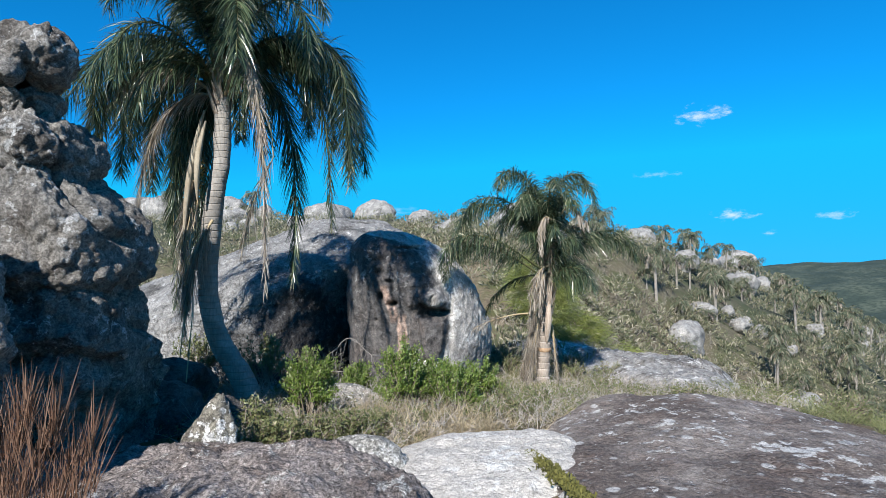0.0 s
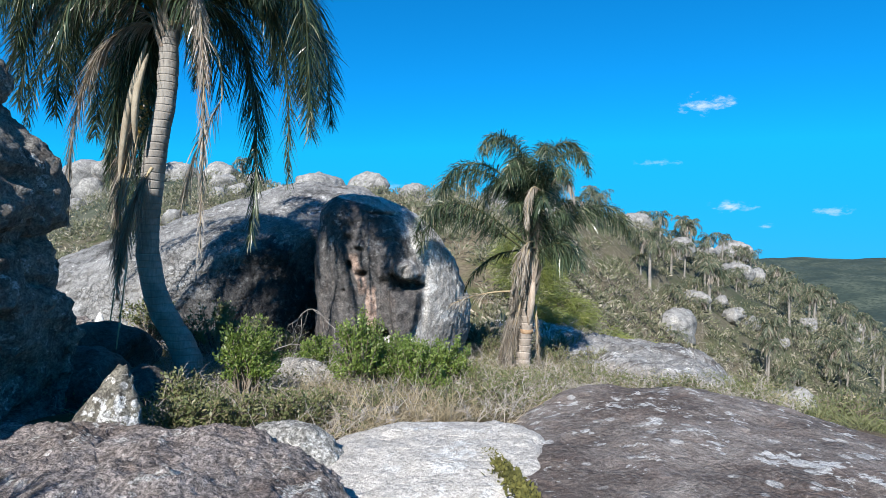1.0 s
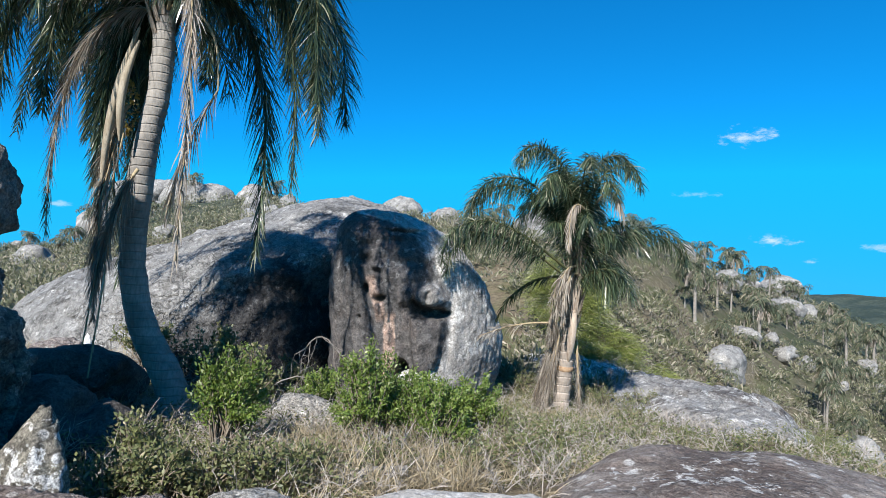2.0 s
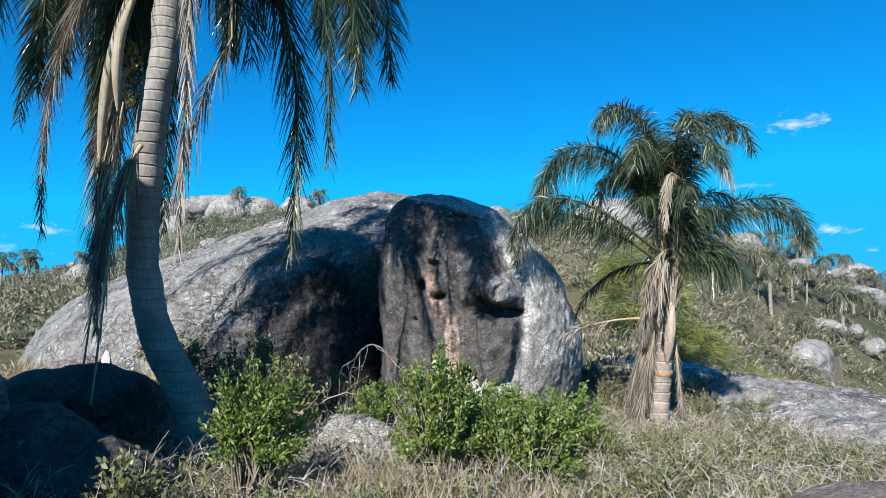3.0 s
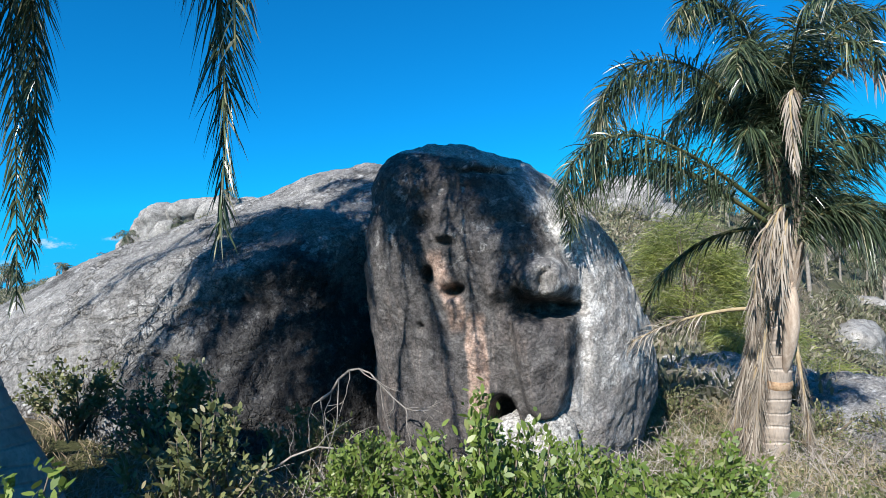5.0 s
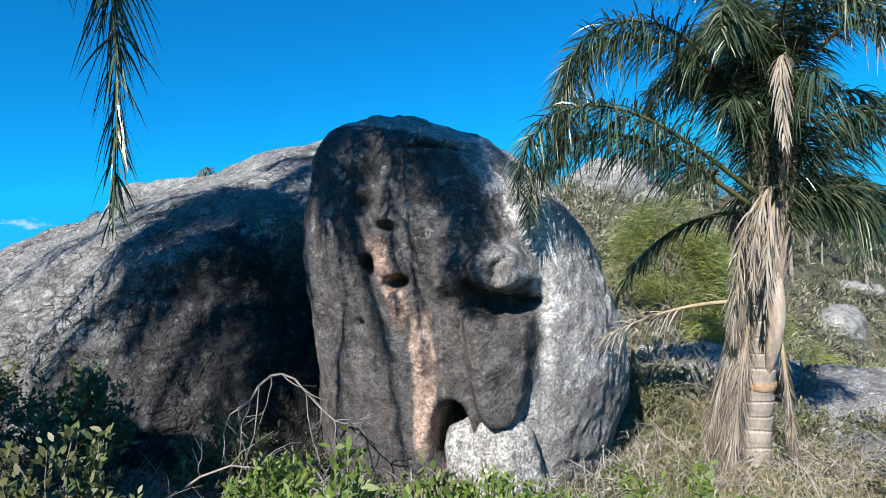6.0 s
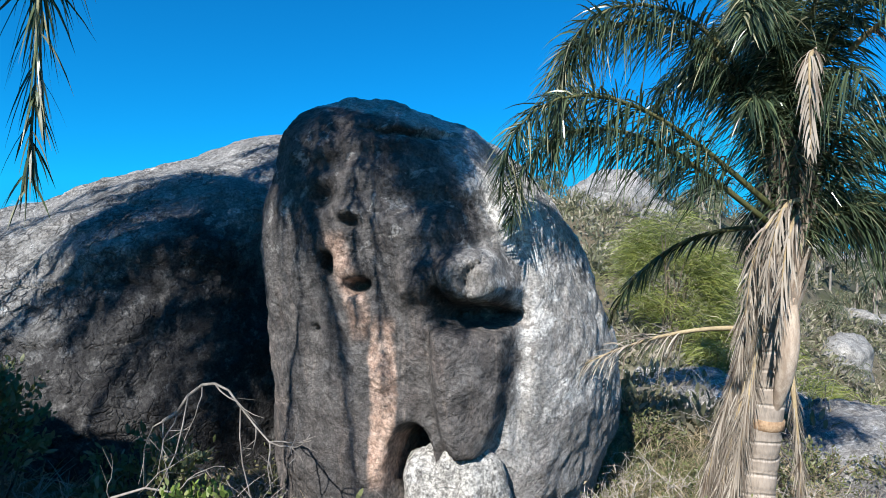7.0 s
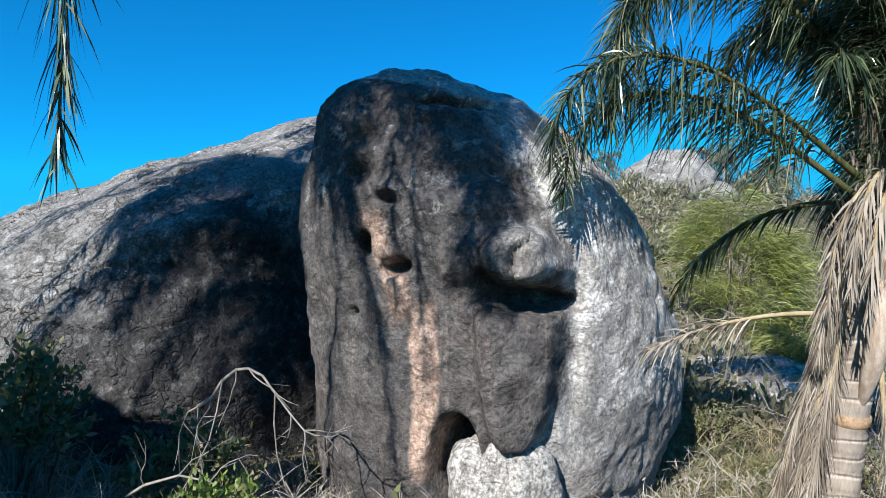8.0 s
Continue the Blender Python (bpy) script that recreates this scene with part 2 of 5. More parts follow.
    if spot:
        dots = n.cells(5.5 * scale, n.coords((1, 1, 1), (0.4, 0.2, 0.7)))
        gate = n.ramp(n.noise(2.6 * scale, 2, 0.5, v), 0.5, 0.56)
        colour = n.mix(n.math("MULTIPLY", n.math("MULTIPLY", n.ramp(dots, 0.30, 0.22), gate), n.math("MULTIPLY", n.math("SUBTRACT", 1.0, stain_shade), spot)), colour, pale)
    colour = n.mix(n.ramp(grain, 0.3, 0.72, 0, 0.35), colour, tuple(c * 0.35 for c in base))
    mottle = n.math("MULTIPLY", n.ramp(n.noise(11 * scale, 6, 0.75, v, 0.5), 0.36, 0.62, 0.45 + 0.4 * even, 1.18 - 0.13 * even), n.ramp(n.noise(48, 4, 0.7, v), 0.36, 0.60, 0.46 + 0.35 * even, 1.22 - 0.14 * even))
    colour = n.mix(1.0, colour, mottle, "MULTIPLY")
    height = n.math("ADD", n.math("MULTIPLY", fine, 0.7), n.math("MULTIPLY", grain, 0.3))
    nor = n.bump(height, 1.0, 0.024)
    nor = n.bump(mid, 0.8, 0.07, nor)
    if flakes:
        # crust broken into small irregular scales, with open joints here and there
        warp = n.add("ShaderNodeTexNoise")
        warp.inputs["Scale"].default_value, warp.inputs["Detail"].default_value = 5.0, 4.0
        n.put(warp.inputs["Vector"], v)
        bent = n.add("ShaderNodeVectorMath")
        bent.operation = "MULTIPLY_ADD"
        n.put(bent.inputs[0], warp.outputs["Color"])
        bent.inputs[1].default_value = (0.30, 0.30, 0.22)
        n.put(bent.inputs[2], v)
        scales = n.cells(9.0 * scale, bent.outputs[0], 1.0, "DISTANCE_TO_EDGE")
        open_at = n.ramp(n.noise(1.9 * scale, 4, 0.65, v), 0.42, 0.60)
        joint = n.math("MULTIPLY", n.ramp(scales, 0.055, 0.0), open_at)
        colour = n.mix(n.math("MULTIPLY", joint, flakes), colour, tuple(c * 0.22 for c in base))
        nor = n.bump(n.math("MULTIPLY", n.ramp(scales, 0.0, 0.12), open_at), flakes, 0.03, nor)
    return n.finish(colour, 0.9, nor, 0.2)


def leaf_material(name, low, high, rough=0.45, through=0.3, odd=None, odd_share=0.12):
    """Leaves: each one its own shade, thin enough for light to pass."""
    n = Nodes(name)
    r = island(n)
    colour = n.mix(r, low, high)
    if odd:
        r2 = n.math("FRACT", n.math("MULTIPLY", r, 37.7))
        colour = n.mix(n.ramp(r2, 1 - odd_share, 1 - odd_share + 0.02), colour, odd)
    colour = n.mix(n.ramp(n.noise(3.0, 3, 0.5), 0.35, 0.65, 0, 0.5), colour, tuple(c * 0.6 for c in low))
    return n.finish(colour, rough, None, 0.5, through, n.mix(0.5, colour, high))


def bark_material(name, base, ring, per_metre=9.0):
    """A palm trunk: grey, ringed with old leaf scars."""
    n = Nodes(name)
    v = n.coords()
    wob = n.noise(3.0, 3, 0.5, v)
    sep = n.add("ShaderNodeSeparateXYZ")
    n.put(sep.inputs[0], v)
    z = n.math("ADD", n.math("MULTIPLY", sep.outputs[2], per_metre), n.math("MULTIPLY", wob, 0.9))
    scar = n.ramp(n.math("ABSOLUTE", n.math("SUBTRACT", n.math("FRACT", z), 0.5)), 0.36, 0.5)
    fibre = n.noise(9, 5, 0.7, n.coords((6, 6, 0.7)))
    blot = n.noise(3.2, 5, 0.65, v)
    colour = n.mix(n.ramp(blot, 0.35, 0.65), base, tuple(c * 0.62 for c in base))
    colour = n.mix(n.math("MULTIPLY", scar, n.ramp(fibre, 0.35, 0.6, 0.7, 0.3)), colour, ring)
    colour = n.mix(n.ramp(fibre, 0.4, 0.7, 0, 0.5), colour, tuple(c * 0.4 for c in base))
    nor = n.bump(n.math("ADD", n.math("MULTIPLY", scar, -0.8), n.math("MULTIPLY", fibre, 0.5)), 0.7, 0.015)
    return n.finish(colour, 0.85, nor, 0.2)


def plain_material(name, low, high, scale=8.0, rough=0.8, grain=60.0, depth=0.004, stretch=(1, 1, 1)):
    n = Nodes(name)
    v = n.coords(stretch)
    a, g = n.noise(scale, 4, 0.6, v), n.noise(grain, 4, 0.65, v)
    colour = n.mix(n.ramp(a, 0.32, 0.68), low, high)
    colour = n.mix(n.ramp(g, 0.4, 0.7, 0, 0.4), colour, tuple(c * 0.5 for c in low))
    return n.finish(colour, rough, n.bump(g, 0.6, depth), 0.25)


def blade_material(name, low, high, through=0.25, rough=0.6):
    n = Nodes(name)
    r = island(n)
    colour = n.mix(r, low, high)
    patch = n.noise(0.8, 3, 0.55)
    colour = n.mix(n.ramp(patch, 0.4, 0.6, 0, 0.45), colour, tuple(c * 0.55 for c in low))
    return n.finish(colour, rough, None, 0.25, through)


def ground_material():
    """Litter and dry grass roots near by, scrub and woodland further off."""
    n = Nodes("soil_and_scrub")
    v = n.coords()
    a, b, c = n.noise(0.7, 5, 0.6, v), n.noise(6.0, 5, 0.7, v), n.noise(45, 4, 0.7, v)
    soil = n.mix(n.ramp(b, 0.35, 0.65), (0.115, 0.088, 0.060), (0.21, 0.175, 0.115))
    soil = n.mix(n.ramp(a, 0.45, 0.62), soil, (0.10, 0.105, 0.045))
    soil = n.mix(n.ramp(c, 0.45, 0.7, 0, 0.6), soil, (0.05, 0.04, 0.028))
    # woodland green greyed and blued, distance haze put into its colour
    wood = n.mix(n.ramp(n.noise(0.03, 6, 0.65, v, 0.6), 0.38, 0.62), (0.040, 0.056, 0.046), (0.085, 0.102, 0.076))
    wood = n.mix(n.ramp(n.noise(0.35, 5, 0.7, v), 0.4, 0.66), wood, (0.030, 0.044, 0.036))
    sep = n.add("ShaderNodeSeparateXYZ")
    n.put(sep.inputs[0], v)
    far = n.math("SQRT", n.math("ADD", n.math("MULTIPLY", sep.outputs[0], sep.outputs[0]), n.math("MULTIPLY", sep.outputs[1], sep.outputs[1])))
    colour = n.mix(n.ramp(far, 16, 62), soil, wood)
    nor = n.bump(n.math("ADD", b, n.math("MULTIPLY", c, 0.5)), 0.8, 0.04)
    return n.finish(colour, 0.95, nor, 0.1)


M_GROUND = ground_material()
M_BIG_BOULDER = rock_material("stained_shaded_lichen_granite", base=(0.30, 0.295, 0.285), dark_amount=0.44, pale_amount=0.36, streaks=0.2, crust=(0.40, 0.39, 0.375), pale=(0.58, 0.575, 0.56), patch=(-2.7, 1.7, 0.7, 1.5), even=0.5, spot=0.5, flakes=0.8)
M_BOULDER = rock_material("lichen_granite", base=(0.46, 0.44, 0.41), dark_amount=0.40, pale_amount=0.58, streaks=0.1, crust=(0.56, 0.54, 0.51), pale=(0.74, 0.73, 0.70))
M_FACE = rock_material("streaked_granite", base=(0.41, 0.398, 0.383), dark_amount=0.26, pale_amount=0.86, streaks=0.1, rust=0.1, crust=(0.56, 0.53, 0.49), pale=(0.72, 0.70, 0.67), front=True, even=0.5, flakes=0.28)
M_OUTCROP = rock_material("rough_granite", base=(0.24, 0.222, 0.20), dark=(0.085, 0.072, 0.064), dark_amount=0.55, pale_amount=0.50, scale=1.7, crust=(0.33, 0.315, 0.29), pale=(0.50, 0.50, 0.49), even=0.3)
M_SLAB = rock_material("dark_slab_granite", base=(0.205, 0.168, 0.148), dark=(0.10, 0.077, 0.067), dark_amount=0.66, pale_amount=0.50, crust=(0.40, 0.365, 0.335), spot=0.7, pale=(0.60, 0.59, 0.57), rust=0.2, even=0.7, flakes=0.4)
M_SLAB_RED = rock_material("reddish_slab_granite", base=(0.32, 0.275, 0.255), dark=(0.15, 0.118, 0.10), dark_amount=0.5, pale_amount=0.42, crust=(0.40, 0.355, 0.335), spot=0.5, rust=0.3, scale=1.6, flakes=0.5)
M_SLAB_WHITE = rock_material("pale_slab_granite", base=(0.60, 0.56, 0.51), dark=(0.20, 0.185, 0.165), dark_amount=0.24, pale_amount=0.5, crust=(0.66, 0.62, 0.57), pale=(0.74, 0.73, 0.70), even=0.7, spot=0.5)
M_SLAB_GREY = rock_material("grey_slab_granite", base=(0.33, 0.32, 0.305), dark=(0.085, 0.07, 0.064), dark_amount=0.60, pale_amount=0.52, crust=(0.44, 0.425, 0.405), pale=(0.60, 0.59, 0.57), spot=0.5, even=0.5, flakes=0.6)
M_SPLASHED = rock_material("splashed_stone", base=(0.22, 0.20, 0.17), dark_amount=0.5, pale_amount=0.70, scale=1.6, pale=(0.78, 0.78, 0.77), crust=(0.38, 0.36, 0.29), spot=0.8)
# bare of lichen; darker because the outcrop's shade is put into the colour
M_SHADE_STONE = rock_material("bare_shade_granite", base=(0.15, 0.135, 0.125), dark=(0.06, 0.054, 0.05), dark_amount=0.6, pale_amount=0.1, crust=(0.19, 0.175, 0.16), scale=1.4, pale=(0.3, 0.29, 0.27), even=0.6)
M_PALE_STONE = rock_material("pale_stone", base=(0.46, 0.44, 0.40), dark_amount=0.3, pale_amount=0.6, scale=2.0, pale=(0.66, 0.65, 0.62))
M_WHITE_STONE = rock_material("bleached_stone", base=(0.64, 0.62, 0.58), dark_amount=0.1, pale_amount=0.6, scale=2.0, pale=(0.72, 0.71, 0.69), crust=(0.6, 0.58, 0.55))
M_FAR_ROCK = rock_material("far_granite", base=(0.29, 0.285, 0.275), dark_amount=0.46, pale_amount=0.32, scale=0.45, even=0.3, pale=(0.46, 0.45, 0.435))
# the pale tenth of the leaflets is glints put into the colour
M_FROND = leaf_material("palm_leaflet", (0.020, 0.038, 0.024), (0.125, 0.165, 0.085), 0.24, 0.22, (0.36, 0.35, 0.22), 0.10)
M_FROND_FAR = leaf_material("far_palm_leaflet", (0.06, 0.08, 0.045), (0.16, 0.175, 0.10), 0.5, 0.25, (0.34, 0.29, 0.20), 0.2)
M_RACHIS = plain_material("palm_rachis", (0.065, 0.075, 0.03), (0.13, 0.12, 0.05), 6, 0.55)
M_DEAD = leaf_material("dead_palm_leaflet", (0.25, 0.212, 0.17), (0.49, 0.435, 0.365), 0.8, 0.12, (0.13, 0.095, 0.07), 0.22)
M_DEAD_RACHIS = plain_material("dead_palm_rachis", (0.28, 0.21, 0.12), (0.45, 0.36, 0.22), 5, 0.75)
M_TRUNK_A = bark_material("grey_ringed_trunk", (0.33, 0.305, 0.275), (0.235, 0.212, 0.188), 12)
M_TRUNK_FAR = bark_material("grey_hillside_trunk", (0.30, 0.275, 0.24), (0.22, 0.20, 0.175), 4)
M_TRUNK_B = bark_material("brown_ringed_trunk", (0.39, 0.33, 0.275), (0.52, 0.46, 0.40), 8)
M_SHEATH = plain_material("fibrous_sheath", (0.33, 0.255, 0.195), (0.55, 0.46, 0.375), 4, 0.8, 50, 0.008, (6, 6, 0.8))
M_SCAR = plain_material("fresh_leaf_scar", (0.25, 0.155, 0.09), (0.42, 0.29, 0.18), 14, 0.8, 60, 0.006)
M_SPATHE = plain_material("woody_spathe", (0.26, 0.215, 0.15), (0.42, 0.365, 0.275), 4, 0.7, 40, 0.006, (5, 5, 0.7))
M_FRUIT = leaf_material("palm_fruit", (0.22, 0.15, 0.03), (0.42, 0.30, 0.06), 0.4, 0.0)
M_SHRUB = leaf_material("shrub_leaf", (0.080, 0.138, 0.024), (0.225, 0.295, 0.062), 0.46, 0.3, (0.30, 0.33, 0.13), 0.12)
M_SHRUB_DULL = leaf_material("dull_shrub_leaf", (0.09, 0.11, 0.04), (0.20, 0.21, 0.085), 0.5, 0.25, (0.28, 0.24, 0.13), 0.15)
M_YELLOW = leaf_material("yellow_green_leaf", (0.105, 0.14, 0.034), (0.39, 0.42, 0.115), 0.5, 0.35, (0.44, 0.40, 0.25), 0.14)
M_BRANCH = plain_material("shrub_stem", (0.13, 0.10, 0.075), (0.26, 0.22, 0.17), 12, 0.85)
M_TWIG = plain_material("grey_dead_twig", (0.26, 0.225, 0.195), (0.45, 0.41, 0.37), 12, 0.85)
M_DRYWOOD = plain_material("bleached_branch", (0.14, 0.125, 0.11), (0.30, 0.275, 0.25), 10, 0.85)
M_STRAW = blade_material("dry_grass", (0.28, 0.225, 0.14), (0.54, 0.455, 0.31))
M_GRASS = blade_material("green_grass", (0.14, 0.155, 0.065), (0.29, 0.29, 0.14))
M_REDGRASS = blade_material("red_brown_grass", (0.11, 0.055, 0.035), (0.33, 0.20, 0.135), 0.2)
M_SCRUB = leaf_material("hillside_scrub_leaf", (0.11, 0.122, 0.06), (0.27, 0.262, 0.16), 0.6, 0.3, (0.42, 0.37, 0.28), 0.3)
M_MOSS = leaf_material("moss", (0.07, 0.07, 0.015), (0.16, 0.15, 0.035), 0.9, 0.1)
M_CLOTH = plain_material("white_stone_chip", (0.70, 0.69, 0.66), (0.78, 0.77, 0.75), 6, 0.8)


# ---- builders ----
def mesh_of(name, verts, faces, mats, sharp=False, slots=None):
    me = bpy.data.meshes.new(name)
    v = np.asarray(verts, np.float32)
    if isinstance(faces, np.ndarray):
        k = faces.shape[1]
        me.vertices.add(len(v))
        me.vertices.foreach_set("co", v.ravel())
        me.loops.add(faces.size)
        me.loops.foreach_set("vertex_index", faces.astype(np.int32).ravel())
        me.polygons.add(len(faces))
        me.polygons.foreach_set("loop_start", np.arange(0, faces.size, k, dtype=np.int32))
        me.update(calc_edges=True)
    else:
        me.from_pydata(v.tolist(), [], faces)
    for m in mats if isinstance(mats, (list, tuple)) else [mats]:
        me.materials.append(m)
    if slots is not None:
        me.polygons.foreach_set("material_index", np.asarray(slots, np.int32))
    me.polygons.foreach_set("use_smooth", np.full(len(me.polygons), not sharp))
    me.validate()
    me.update()
    return me


def part(name, geometry, material, parent=None, label="", sharp=False, slots=None):
    """One mesh object from (vertices, faces), under a thing or a part."""
    ob = new(name, mesh_of(name, *geometry, material, sharp, slots))
    if parent is not None:
        ob.parent = parent
    return tagged(ob, label)


def thing(name, label, category, group="", at=(0, 0, 0), kind=""):
    ob = new(name)
    ob.empty_display_size = 0.1
    ob.location = at
    return tagged(ob, label, category, group, kind)


def joined(pieces):
    """Several (vertices, faces) as one; faces of equal size."""
    vs, fs, n = [], [], 0
    for v, f in pieces:
        vs.append(np.asarray(v, float))
        fs.append(np.asarray(f) + n)
        n += len(v)
    return np.concatenate(vs), np.concatenate(fs)


def blades(base, way, length, width, droop, segs=3, shape=None, twist=None, flat=None):
    """Many thin tapering strips: base points, ways, lengths, widths, and how far they sag."""
    base, way = np.asarray(base, float), unit(np.asarray(way, float))
    m = len(base)
    length, width, droop = (np.broadcast_to(np.asarray(a, float), (m,)) for a in (length, width, droop))
    shape = np.asarray(shape if shape is not None else [0.55, 1.0, 0.75, 0.06][: segs + 1] if segs == 3 else np.r_[0.6, np.linspace(1, 0.06, segs)])
    s = np.linspace(0, 1, segs + 1)
    mid = base[:, None] + way[:, None] * (length[:, None] * s)[..., None]
    mid[:, :, 2] -= (droop * length)[:, None] * s**2
    tangent = unit(np.gradient(mid, axis=1))
    if flat is None:
        turn = RNG.uniform(-1, 1, (m, 3))
        flat = turn + np.array([0, 0, 0.35])
    side = unit(np.cross(tangent, np.asarray(flat, float)[:, None]))
    off = side * (0.5 * width[:, None] * shape)[..., None]
    verts = np.stack([mid - off, mid + off], 2).reshape(-1, 3)
    k = np.arange(segs)
    quad = np.stack([2 * k, 2 * k + 1, 2 * k + 3, 2 * k + 2], 1)
    faces = (quad[None] + (np.arange(m) * 2 * (segs + 1))[:, None, None]).reshape(-1, 4)
    return verts, faces


def tube(points, radii, sides=6, cap=True):
    """A tapering tube along points."""
    p = np.asarray(points, float)
    r = np.broadcast_to(np.asarray(radii, float), (len(p),))
    t = unit(np.gradient(p, axis=0))
    ref = np.array([0.0, 1.0, 0.0]) if abs(t[0, 1]) < 0.8 else np.array([1.0, 0, 0])
    a = unit(np.cross(t, ref))
    b = np.cross(t, a)
    ang = np.linspace(0, 2 * np.pi, sides, endpoint=False)
    ring = p[:, None] + (a[:, None] * np.cos(ang)[None, :, None] + b[:, None] * np.sin(ang)[None, :, None]) * r[:, None, None]
    verts = ring.reshape(-1, 3)
    i, j = np.meshgrid(np.arange(len(p) - 1), np.arange(sides), indexing="ij")
    j2 = (j + 1) % sides
    faces = np.stack([i * sides + j, i * sides + j2, (i + 1) * sides + j2, (i + 1) * sides + j], -1).reshape(-1, 4)
    return verts, faces


def loft_rock(levels, around=96, up=48, power=2.6, rough=(0.10, 0.9), fine=(0.03, 4.0), grit=(0.008, 18.0), shape=None, seed=0.0):
    """A rock from rows of (z, left, right, front, back), rounded between them, with relief of three sizes."""
    lv = np.array(levels, float)
    s = np.linspace(0, 1, len(lv))
    # more rings near the top, where the rows close
    q = np.linspace(0, 1, up)
    d = np.gradient(lv, s, axis=0)
    k = np.clip((q * (len(lv) - 1)).astype(int), 0, len(lv) - 2)
    h = 1 / (len(lv) - 1)
    t = ((q - s[k]) / h)[:, None]
    row = (2 * t**3 - 3 * t**2 + 1) * lv[k] + (t**3 - 2 * t**2 + t) * h * d[k] + (-2 * t**3 + 3 * t**2) * lv[k + 1] + (t**3 - t**2) * h * d[k + 1]
    a = np.linspace(0, 2 * np.pi, around, endpoint=False)
    sides = power if isinstance(power, tuple) else (power, power)
    power = np.where(np.cos(a) < 0, *sides)
    ca, sa = np.sign(np.cos(a)) * np.abs(np.cos(a)) ** (2 / power), np.sign(np.sin(a)) * np.abs(np.sin(a)) ** (2 / power)
    x = (row[:, 1] + row[:, 2])[:, None] / 2 + (row[:, 2] - row[:, 1])[:, None] / 2 * ca
    y = (row[:, 3] + row[:, 4])[:, None] / 2 + (row[:, 4] - row[:, 3])[:, None] / 2 * sa
    p = np.stack([x, y, np.broadcast_to(row[:, :1], x.shape)], -1)
    du, dv = np.roll(p, -1, 1) - np.roll(p, 1, 1), np.gradient(p, axis=0)
    nor = unit(np.cross(du, dv)).reshape(-1, 3)
    flat = p.reshape(-1, 3).copy()
    if shape is not None:
        flat = shape(flat, nor)
    for amp, freq in (rough, fine, grit):
        flat = flat + nor * (amp * fbm(flat * freq + seed, 3))[:, None]
    # close the top with rings drawn in to its middle
    rim = flat[-around:]
    middle = rim.mean(0)
    flat = np.concatenate([flat, middle + (rim - middle) * 0.5, middle + (rim - middle) * 0.02])
    i, j = np.meshgrid(np.arange(up + 1), np.arange(around), indexing="ij")
    j2 = (j + 1) % around
    faces = np.stack([i * around + j, i * around + j2, (i + 1) * around + j2, (i + 1) * around + j], -1).reshape(-1, 4)
    return flat, faces


def ball_rock(centre, radii, seed, lumps=0.22, detail=4, freq=1.3, cut=None):
    """A loose stone: a ball pulled out of round, flattened in places."""
    bm = bmesh.new()
    bmesh.ops.create_icosphere(bm, subdivisions=detail, radius=1)
    v = np.array([p.co[:] for p in bm.verts])
    f = np.array([[q.index for q in p.verts] for p in bm.faces])
    bm.free()
    n = v.copy()
    v = v * (1 + lumps * fbm(v * freq + seed, 3))[:, None] * (1 - 0.18 * smooth(0.2, 0.9, value_noise(v * 0.9 + seed * 1.7)))[:, None]
    v = v * np.asarray(radii)
    v = v + n * (min(radii) * 0.05 * fbm(v / min(radii) * 4 + seed, 3))[:, None]
    return v + np.asarray(centre), f


# ---- the lie of the land ----
def near_height(x, y):
    z = np.interp(y, [-6, 1, 3, 5, 5.8, 7.4, 9, 10.9, 14], [0.3, 0.36, 0.40, 0.42, 0.40, 0.20, 0.03, -0.12, -0.2])
    z = z + 0.5 * smooth(-2.6, -5.2, x) * smooth(4.5, 7, y)
    z = z - 0.30 * np.maximum(x - 4.6, 0) * smooth(24, 10, y)
    return z


def land(x, y):
    """Height of the ground."""
    x, y = np.broadcast_arrays(np.asarray(x, float), np.asarray(y, float))
    d = np.hypot(x - 0.5, y)
    u = np.where(y > 1, (x - 0.5) / np.maximum(y, 1), np.sign(x) * 3)
    u = np.clip(u, -3, 3)
    crest = np.interp(u, [-3, -1.6, -1.2, -0.79, -0.61, -0.49, -0.25, 0.09, 0.22, 0.31, 0.43, 0.55, 0.62, 0.9, 3],
                      [-4, 0.3, 0.9, 3.2, 6.6, 6.8, 6.2, 4.9, 4.2, 2.4, 0.5, -2.4, -5, -9, -12])
    floor = np.interp(u, [-3, -0.6, -0.2, 0.1, 0.3, 0.6, 1.2, 3], [0.5, 0.6, 0.3, -0.4, -3.2, -6, -8, -8])
    ridge = np.interp(u, [-3, -0.5, 0.4, 0.8, 3], [7, 7, 5.5, 13, 14])
    away = np.interp(u, [-3, -0.6, -0.25, 0.0, 0.14, 0.42, 3], [58, 58, 42, 31, 35, 60, 60])
    near = near_height(np.clip(x, -30, 30), np.clip(y, -8, 30))
    z = near + (floor - near) * smooth(11, 24, d)
    z = z + (1.9 + (crest - 1.9) * away / 50 - z) * smooth(0.24, 1.0, d / away) ** 1.35
    z = z + (-22 - z) * smooth(away * 1.06, 150, d)
    z = z + (ridge - z) * smooth(260, 760, d)
    z = z + (-40 - z) * smooth(900, 2400, d)
    p = np.stack([x.ravel(), y.ravel(), np.zeros(x.size)], -1)
    bumps = fbm(p * 0.55, 3).reshape(x.shape) * 0.06 * smooth(60, 8, d)
    swell = fbm(p * 0.06 + 5, 4).reshape(x.shape) * 1.3 * smooth(18, 50, d) * smooth(600, 120, d)
    canopy = fbm(p * 0.012 + 9, 4).reshape(x.shape) * 5.0 * smooth(90, 250, d)
    return z + bumps + swell + canopy


